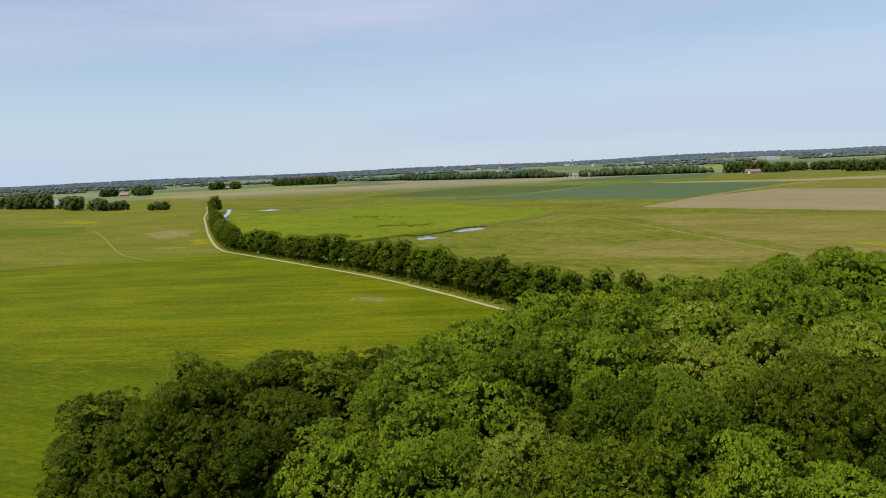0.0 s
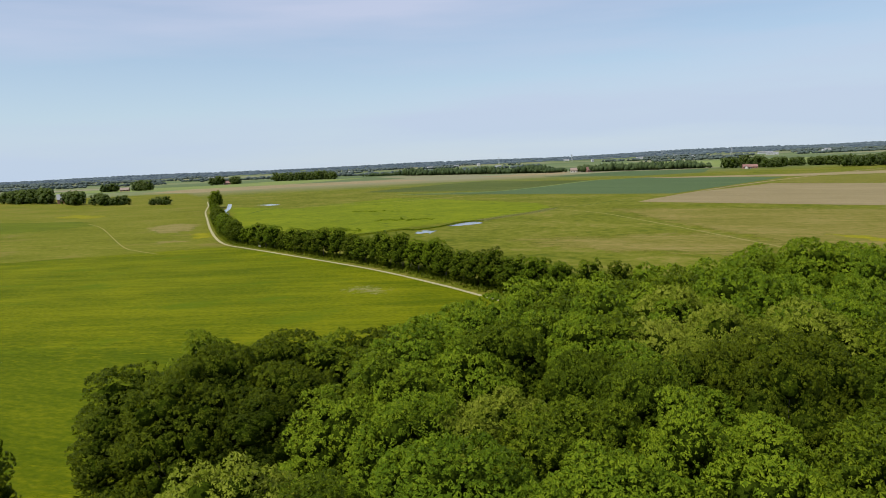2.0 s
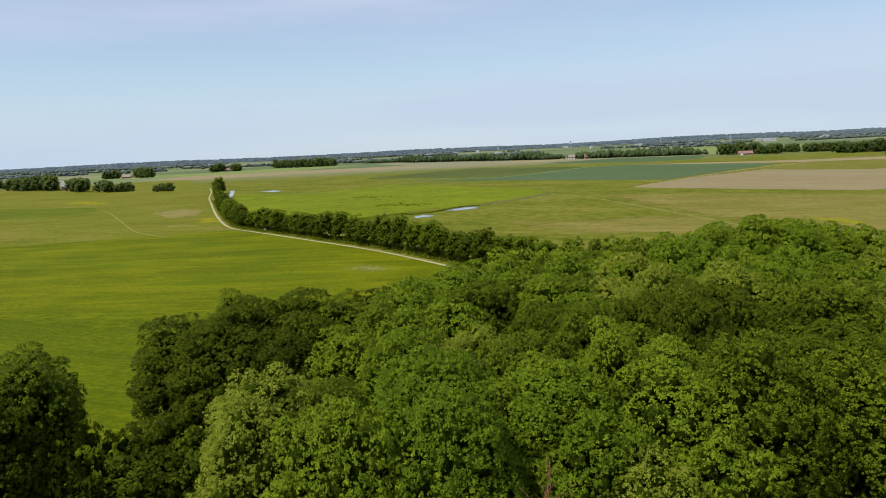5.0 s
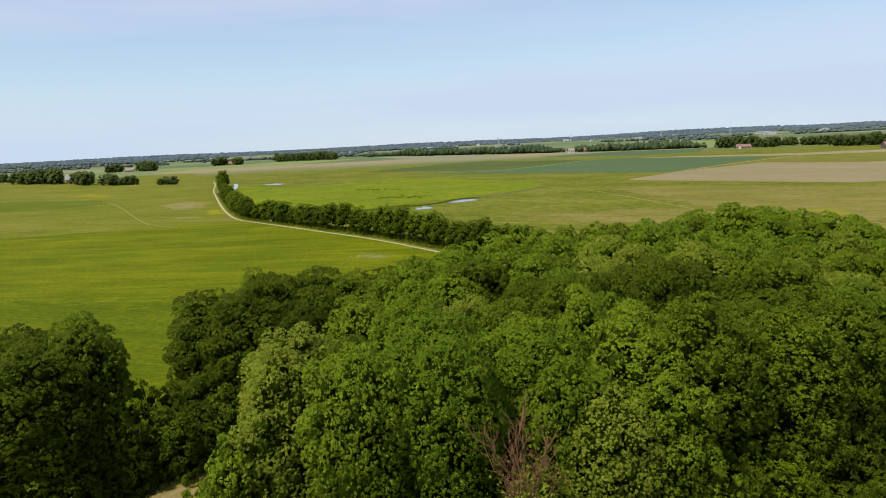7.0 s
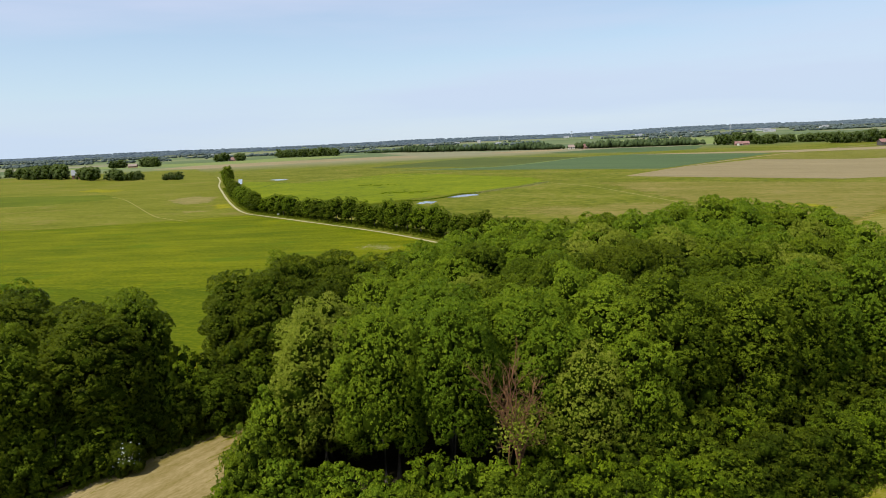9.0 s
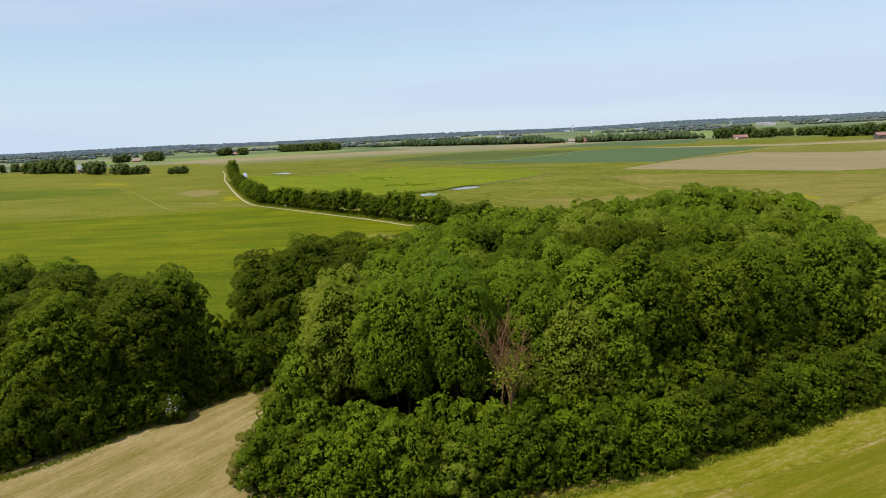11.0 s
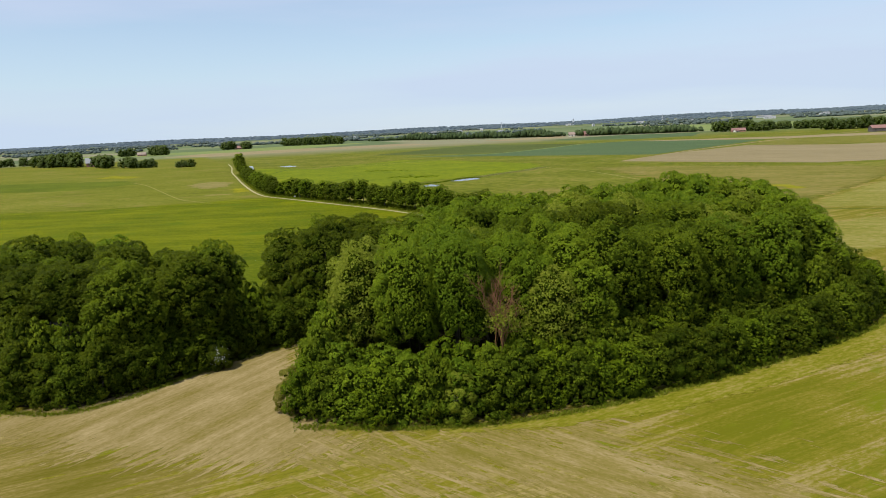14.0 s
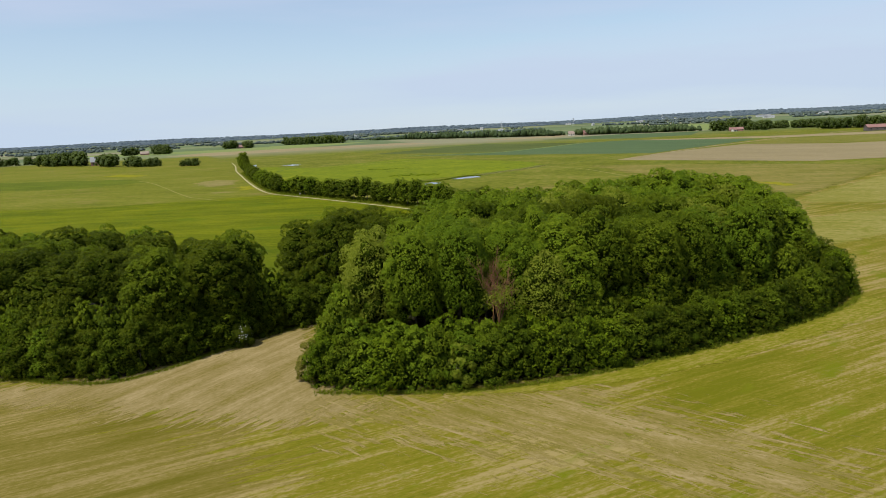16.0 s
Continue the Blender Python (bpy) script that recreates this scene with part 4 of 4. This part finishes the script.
def dead_tree(seed, height):
    """A half-dead tree: bare brown twigs above, thin yellowish leaves below."""
    rng = random.Random(seed)
    root = tagged(new("dead_tree"), "half-dead tree with bare reddish-brown twigs", "tree")
    verts, faces, tips = [], [], []

    def limb(a, way, length, r, level):
        mid = a + way * length * 0.5 + Vector([rng.uniform(-0.12, 0.12) * length for _ in range(3)])
        end = a + way * length
        tube(verts, faces, [a, mid, end], [r, r * 0.7, r * 0.35], 5 if level < 2 else 3)
        if level >= 4:
            tips.append(end)
            return
        for _ in range(9 if level == 0 else 4):
            t = rng.uniform(0.35, 1.0)
            p = a.lerp(mid, t * 2) if t < 0.5 else mid.lerp(end, t * 2 - 1)
            d = (way * 0.9 + Vector([rng.gauss(0, 0.5) for _ in range(3)]) + Vector((0, 0, 0.30))).normalized()
            limb(p, d, length * rng.uniform(0.42, 0.62), r * 0.55, level + 1)

    limb(Vector((0, 0, 0)), Vector((0.02, -0.03, 1)), height * 0.66, 0.2, 0)
    child("trunk", mesh_of("trunk", verts, faces, DEADWOOD, True), root, "bare brown twigs")
    low = np.array([t for t in tips if t.z < height * 0.78])
    g = np.random.default_rng(seed)
    pos = np.repeat(low, 6, 0) + g.normal(size=(len(low) * 6, 3)) * 0.45
    v, f = leaves_at(g, pos, unit(g.normal(size=pos.shape) + np.array([0, 0, 0.5])), 0.30, 0.20)
    child("crown", mesh_of("crown", v, f, LEAF_PALE), root, "thin yellowish leaves")
    return root


dead_tree(4, 14.0).matrix_basis = pose(8.3, 79.0, 0)


# ---- lane trees ----
def lane_tree_kind(leaf_mat, label, seed):
    def build():
        return tree_thing("lane_tree", seed, 3.9, 11.5, 3.0, 24, 1.3, 680, 0.30, leaf_mat, label, "tree", "trees along the lane", trunk_r=0.19, limbs=6, knobs=1, per=4)
    return build


LANE_KINDS = [("lane%d" % i_, m_, l_, 90 + i_) for i_, (m_, l_) in enumerate((
    (LEAF_DARK, "round dark green tree beside the sand lane"), (LEAF_DEEP, "round dark green tree beside the sand lane"),
    (LEAF_SHRUB, "round green tree beside the sand lane")))]
rng_l = random.Random(44)
d_l = np.gradient(LANE_LINE, axis=0)
d_l /= np.linalg.norm(d_l, axis=1)[:, None]
LANE_SIDE = LANE_LINE + np.stack([d_l[:, 1], -d_l[:, 0]], 1) * 6.5
run_l = np.concatenate([[0], np.cumsum(np.linalg.norm(np.diff(LANE_SIDE, axis=0), axis=1))])
s_l = 4.0
while s_l < run_l[-1] - 120:
    x_, y_ = np.interp(s_l, run_l, LANE_SIDE[:, 0]), np.interp(s_l, run_l, LANE_SIDE[:, 1])
    kind_, mat_, label_, sd_ = rng_l.choices(LANE_KINDS, (3, 3, 2))[0]
    h_ = (9.9 if y_ < 330 else 8.7 if y_ < 560 else 11.5) * rng_l.uniform(0.82, 1.12)
    w_ = rng_l.uniform(0.88, 1.12) * (0.72 if y_ > 500 else 1.0)
    plant(kind_, lane_tree_kind(mat_, label_, sd_), x_ + rng_l.uniform(-0.8, 0.8), y_ + rng_l.uniform(-0.8, 0.8), 0, rng_l.uniform(0, 360), (w_, w_, h_ / 11.5))
    s_l += 8.2 * rng_l.uniform(0.8, 1.25)

for s_l, w_ in ((run_l[-1] - 128, 1.45), (run_l[-1] - 119, 1.3)):      # two broad trees where the row ends
    plant(kind_, lane_tree_kind(mat_, label_, sd_), np.interp(s_l, run_l, LANE_SIDE[:, 0]) + 1, np.interp(s_l, run_l, LANE_SIDE[:, 1]), 0, 50 * w_, (w_, w_, 1.22))


def tufts(name, line, half, count, length, width, material, label, category, seed):
    """Upright blades in bunches along a line."""
    g = np.random.default_rng(seed)
    i = g.integers(0, len(line), count)
    pos = np.zeros((count, 3))
    pos[:, :2] = line[i] + g.normal(size=(count, 2)) * half
    pos[:, 2] = 0.02
    v, f = leaves_at(g, pos, unit(g.normal(size=(count, 3)) * 0.35 + np.array([0, 0, 1.0])), length, width, 0.3, -0.3, 1.2)
    return tagged(new(name, mesh_of(name, v, f, material)), label, category, "", "stuff")


near_side = LANE_LINE + np.stack([d_l[:, 1], -d_l[:, 0]], 1) * 3.2
far_side = LANE_LINE + np.stack([d_l[:, 1], -d_l[:, 0]], 1) * 7.0
tufts("verge_grass", near_side[:110], 0.6, 5000, 0.9, 0.3, GRASS_TALL, "rough tall grass along the lane verge", "grass", 1)
tufts("undergrowth", far_side[:110], 1.2, 7000, 1.5, 0.7, LEAF_DARK, "dark undergrowth below the lane trees", "undergrowth", 2)
tufts("reeds", smooth_line([(33, 415), (52, 436.5), (69, 453), (83, 473)], 0.3), 1.3, 12000, 0.45, 0.3, REED, "pale dry reeds along the ditch", "reeds", 3)
tufts("reeds", smooth_line([(-44, 364), (-31, 370), (-18, 380), (-5, 391)], 0.5), 1.6, 3000, 0.5, 0.3, GRASS_TALL, "green rushes beside the ponds", "reeds", 4)
tufts("bank_rushes", smooth_line([(-6, 388), (-2, 384), (4, 387.5), (12, 394.5), (22, 409.5), (30, 414.5), (34, 412)], 0.5), 0.6, 1800, 0.55, 0.3, LEAF_SHRUB, "dark rushes on the bank of the ponds", "reeds", 14)
for a_, b_, n_, sd_ in (((-20, 449), (8, 438), 46, 31), ((-52, 411), (-28, 394), 46, 32), ((-44, 522), (-14, 517), 24, 33)):
    g_r = np.random.default_rng(sd_)
    q_ = np.array(a_) + (np.array(b_) - np.array(a_)) * g_r.uniform(0, 1, (n_, 1)) + g_r.normal(size=(n_, 2)) * (2.5, 4.5)
    tufts("rush_tufts", q_, 0.5, n_ * 14, 0.45, 0.35, LEAF_SHRUB, "scattered dark tufts of rush in the wet meadow", "rushes", sd_)
tufts("edge_grass", smooth_line([(-16, 72.2), (-6, 70.6), (4.5, 70.0), (15, 72), (25, 75.2), (37, 80.3), (45, 84), (54, 88.6), (65, 95), (73, 102), (79, 113)], 0.25), 0.35, 9000, 0.32, 0.12, GRASS_TALL, "fringe of taller green grass along the shrubs", "grass", 5)
tufts("edge_grass", smooth_line([(-95, 84), (-64, 84), (-54, 81.5), (-46, 80.5), (-39.5, 85), (-32, 95), (-28, 99), (-23, 103.5)], 0.25), 0.35, 6000, 0.32, 0.12, GRASS_TALL, "fringe of taller green grass along the wood", "grass", 6)


# ---- far trees and farms ----
def far_tree_kind(seed, leaf_mat, label):
    def build():
        return tree_thing("far_tree", seed, 5.5, 12.0, 1.2, 14, 2.0, 230, 0.75, leaf_mat, label, "tree", "far trees in the fields", trunk_r=0.25, limbs=4, knobs=0, per=4)
    return build


def far_trees(spots, seed, height):
    g = random.Random(seed)
    for x, y in spots:
        i = g.randrange(3)
        w = height / 12.0 * g.uniform(0.85, 1.25)
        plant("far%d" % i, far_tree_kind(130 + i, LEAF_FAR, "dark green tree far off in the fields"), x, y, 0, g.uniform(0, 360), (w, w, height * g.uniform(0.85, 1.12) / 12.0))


def along(a, b, n, seed, depth=6.0):
    g = random.Random(seed)
    return [(a[0] + (b[0] - a[0]) * (i + 0.5) / n + g.uniform(-2, 2), a[1] + (b[1] - a[1]) * (i + 0.5) / n + g.uniform(-depth, depth)) for i in range(n)]


far_trees(along((-545, 985), (-440, 905), 14, 1, 10), 2, 17)
far_trees(along((-402, 860), (-368, 825), 5, 3), 4, 15)
far_trees(along((-350, 810), (-322, 785), 4, 5), 6, 12.5)
far_trees(along((-318, 790), (-300, 785), 4, 7), 8, 9.5)
far_trees(along((-266, 752), (-247, 752), 4, 9), 10, 8)
far_trees(along((-570, 1320), (-548, 1340), 4, 11), 12, 15)
far_trees(along((-512, 1325), (-478, 1312), 6, 13), 14, 17)
far_trees(along((-420, 1478), (-397, 1480), 4, 15), 16, 17)
far_trees(along((-380, 1478), (-364, 1478), 3, 17), 18, 17)
far_trees(along((-313, 1577), (-172, 1525), 20, 19, 10), 20, 17)
far_trees(along((455, 1056), (500, 1040), 8, 21, 8), 22, 17)
far_trees(along((488, 1010), (512, 1000), 4, 23, 5), 24, 14)
far_trees(along((520, 1060), (600, 1000), 24, 25, 12), 26, 12.5)
far_trees(along((545, 915), (680, 905), 24, 27, 14), 28, 15)
far_trees(along((-640, 1045), (-560, 1060), 8, 29, 10), 30, 12)


def wood_belt(name, line, depth, count, height, crown, material, label, seed, leaves=26, kind="stuff"):
    """A far wood: many small ragged crowns of coarse leaves in one piece."""
    g = np.random.default_rng(seed)
    a, b = np.array(line[0], float), np.array(line[1], float)
    t = g.uniform(0, 1, count)
    base = a + (b - a) * t[:, None] + g.normal(size=(count, 2)) * depth * 0.5
    h = height * g.uniform(0.62, 1.08, count) * (0.85 + 0.25 * np.sin(t * 23 + seed)) * (1.0 if kind == "stuff" else 1.0 + 0.6 * np.clip((base[:, 0] - 900.0) / 1500.0, 0, 1))
    r = crown * g.uniform(0.7, 1.25, count)
    u, tri = sphere_grid(2 if leaves > 20 else 1)
    rough = g.uniform(0.74 if kind == "stuff" else 0.94, 1.18 if kind == "stuff" else 1.05, (count, len(u), 1))
    v = u[None] * rough * np.stack([r, r, h * 0.5], 1)[:, None, :]
    v[:, :, :2] += base[:, None, :]
    v[:, :, 2] += (h * 0.48)[:, None]
    v = v.reshape(-1, 3)
    v[:, 2] = np.maximum(v[:, 2], 0.0)
    f = (np.arange(count)[:, None, None] * len(u) + tri[None]).reshape(-1, 3)
    return tagged(new(name, mesh_of(name, v, f, material)), label, "wood", "", kind)


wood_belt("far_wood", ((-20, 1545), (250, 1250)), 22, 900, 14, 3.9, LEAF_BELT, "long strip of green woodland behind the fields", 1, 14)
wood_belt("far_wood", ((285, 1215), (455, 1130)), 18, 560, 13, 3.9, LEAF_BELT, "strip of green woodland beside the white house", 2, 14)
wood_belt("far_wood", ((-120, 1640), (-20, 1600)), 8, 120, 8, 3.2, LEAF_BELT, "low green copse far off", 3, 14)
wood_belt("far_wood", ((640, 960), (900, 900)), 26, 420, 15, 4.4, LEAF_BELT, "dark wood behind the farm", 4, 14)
g_far = random.Random(9)
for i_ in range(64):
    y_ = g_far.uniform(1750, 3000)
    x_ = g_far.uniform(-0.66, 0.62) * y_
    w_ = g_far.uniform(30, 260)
    wood_belt("far_wood", ((x_, y_), (x_ + w_, y_ + g_far.uniform(-60, 60))), 20, int(w_ / 3), 9.0, 5.5, LEAF_HORIZON_HAZE, "strip of woodland on the far plain with haze in its colour", 20 + i_, 14)
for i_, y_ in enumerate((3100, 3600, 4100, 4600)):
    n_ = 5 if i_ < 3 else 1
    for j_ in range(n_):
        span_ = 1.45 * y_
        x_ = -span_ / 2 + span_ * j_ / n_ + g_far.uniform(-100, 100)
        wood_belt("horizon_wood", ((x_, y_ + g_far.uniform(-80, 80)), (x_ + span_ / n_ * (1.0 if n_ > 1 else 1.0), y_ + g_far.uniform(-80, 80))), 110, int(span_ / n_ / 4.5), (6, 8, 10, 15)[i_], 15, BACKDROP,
                  "woodland along the horizon with a bluish haze glow", 60 + 10 * i_ + j_, 12, "structure")


def gable_house(name, length, width, eaves, ridge, wall_mat, roof_mat, label, windows=4, category="house"):
    """A long farm building with a gabled roof, along its own x."""
    root = tagged(new(name), label, category)
    L, W = length / 2, width / 2
    v = [(-L, -W, 0), (L, -W, 0), (L, W, 0), (-L, W, 0), (-L, -W, eaves), (L, -W, eaves), (L, W, eaves), (-L, W, eaves), (-L, 0, ridge - 0.15), (L, 0, ridge - 0.15)]
    f = [(0, 1, 5, 4), (2, 3, 7, 6), (1, 2, 6, 9, 5), (3, 0, 4, 8, 7), (3, 2, 1, 0)]
    child("wall", mesh_of("wall", v, f, wall_mat), root)
    for s in (-1, 1):
        o = 0.5
        slope = (ridge - eaves) / W
        a = [(-L - o, s * (W + o), eaves - o * slope), (L + o, s * (W + o), eaves - o * slope), (L + o, 0, ridge), (-L - o, 0, ridge)]
        vv = a + [(x, y, z + 0.22) for x, y, z in a]
        ff = [(0, 1, 2, 3), (4, 5, 6, 7), (0, 1, 5, 4), (1, 2, 6, 5), (2, 3, 7, 6), (3, 0, 4, 7)]
        child("roof", mesh_of("roof", vv, ff, roof_mat), root)
    for i in range(windows):
        x = -L + length * (i + 0.5) / windows
        w = child("window", mesh_of("window", *_box(x, -W - 0.03, eaves * 0.35, 1.4, 0.1, eaves * 0.42), WINDOW_DARK), root)
        child("frame", mesh_of("frame", *_box(x, -W - 0.07, eaves * 0.35 + eaves * 0.42, 1.7, 0.12, 0.15), WALL_WHITE), w)
    child("door", mesh_of("door", *_box(L * 0.1, -W - 0.04, 0, 1.6, 0.1, eaves * 0.75), DARK_BOARD), root)
    return root


def _box(x, y, z, sx, sy, sz):
    v = [(x + a * sx / 2, y + b * sy / 2, z + c * sz) for c in (0, 1) for b in (-1, 1) for a in (-1, 1)]
    return v, [(0, 2, 3, 1), (4, 5, 7, 6), (0, 1, 5, 4), (2, 6, 7, 3), (0, 4, 6, 2), (1, 3, 7, 5)]


sign = tagged(new("lane_sign"), "small white notice board on a wooden post beside the lane", "sign")
child("post", mesh_of("post", *_box(0, 0, 0, 0.12, 0.12, 1.5), DARK_BOARD), sign)
child("board", mesh_of("board", *_box(0, -0.1, 0.8, 0.9, 0.06, 0.7), WALL_WHITE), sign, "white board")
sign.matrix_basis = pose(-64.6, 340.6, 0.02, 0, 0, 20)
gable_house("farmhouse", 11, 8, 3.6, 7.4, WALL_WHITE, ROOF_BROWN, "pale rendered farmhouse beside the far wood", 3).matrix_basis = pose(266, 1212, 0, 0, 0, -12)
gable_house("farmhouse", 10, 8, 3.5, 8.0, WALL_BRICK, ROOF_RED, "small brick house among far trees", 2).matrix_basis = pose(287, 1195, 0, 0, 0, 20)
gable_house("barn", 19, 9, 2.6, 5.6, WALL_BRICK, ROOF_RED, "long farm barn with pinkish-red tiled roof", 5, "barn").matrix_basis = pose(470, 1012, 0, 0, 0, -14)
gable_house("cottage", 6, 5, 2.4, 4.3, WALL_WHITE, ROOF_RED, "small whitewashed cottage beside the farm barn", 2).matrix_basis = pose(462, 1001, 0, 0, 0, 20)
gable_house("shed", 22, 11, 4.2, 7.4, DARK_BOARD, ROOF_RED, "dark farm shed with reddish roof", 3, "barn").matrix_basis = pose(532, 786, 0, 0, 0, -10)
gable_house("barn", 20, 14, 5, 11, WALL_BRICK, ROOF_GREY, "farm barn with light grey roof behind trees", 3, "barn").matrix_basis = pose(-424, 905, 0, 0, 0, 25)
gable_house("farmhouse", 15, 8, 3.0, 6.5, WALL_BRICK, ROOF_BROWN, "brick farmhouse with red roof among trees", 3).matrix_basis = pose(-530, 1325, 0, 0, 0, 8)
gable_house("farmhouse", 14, 8, 3.4, 7.5, WALL_BRICK, ROOF_RED, "brick farmhouse with red roof between two trees", 3).matrix_basis = pose(-388, 1482, 0, 0, 0, 5)
g_h = random.Random(12)
for i_ in range(20):
    y_ = g_h.uniform(1900, 3050)
    x_ = g_h.uniform(-0.5 if i_ % 3 == 0 else 0.0, 0.62) * y_
    if i_ == 0:
        first_far = gable_house("far_hall", 46, 16, 5, 7.5, WALL_GREY, ROOF_GREY, "long pale grey hall far off near the horizon", 4, "hall")
        first_far.matrix_basis = pose(1180, 2350, 0, 0, 0, -10)
    else:
        copy_thing(first_far, pose(x_, y_, 0, 0, 0, g_h.uniform(-25, 25)) @ Matrix.Diagonal((g_h.uniform(0.15, 0.45), g_h.uniform(0.5, 0.8), g_h.uniform(0.7, 1.2), 1)))


def pylon():
    """A lattice power mast: four leaning legs, cross-arms and braces."""
    root = tagged(new("pylon"), "grey steel lattice power mast far off", "pylon", "masts of the power line")

    def bar(name, a, b, r):
        v, f = [], []
        tube(v, f, [a, Vector(a).lerp(Vector(b), 0.5), b], [r, r, r], 4)
        child(name, mesh_of(name, v, f, STEEL), root)

    for sx, sy in ((-1, -1), (1, -1), (1, 1), (-1, 1)):
        bar("leg", (3.0 * sx, 3.0 * sy, 0), (0.4 * sx, 0.4 * sy, 27), 0.28)
    for z, half in ((17, 6.0), (21, 7.5), (25, 5.0)):
        bar("cross_arm", (-half, 0, z), (half, 0, z), 0.3)
    for z in (4, 9, 14):
        w0, w1 = 3.0 - z * 0.096, 3.0 - (z + 5) * 0.096
        for sy in (-1, 1):
            bar("brace", (-w0, sy * w0, z), (w1, sy * w1, z + 5), 0.16)
    return root


mast = pylon()
mast.matrix_basis = pose(305, 2600, 0, 0, 0, 8)
for x_ in (577, 916, 1180):
    copy_thing(mast, pose(x_, 2600, 0, 0, 0, 8))
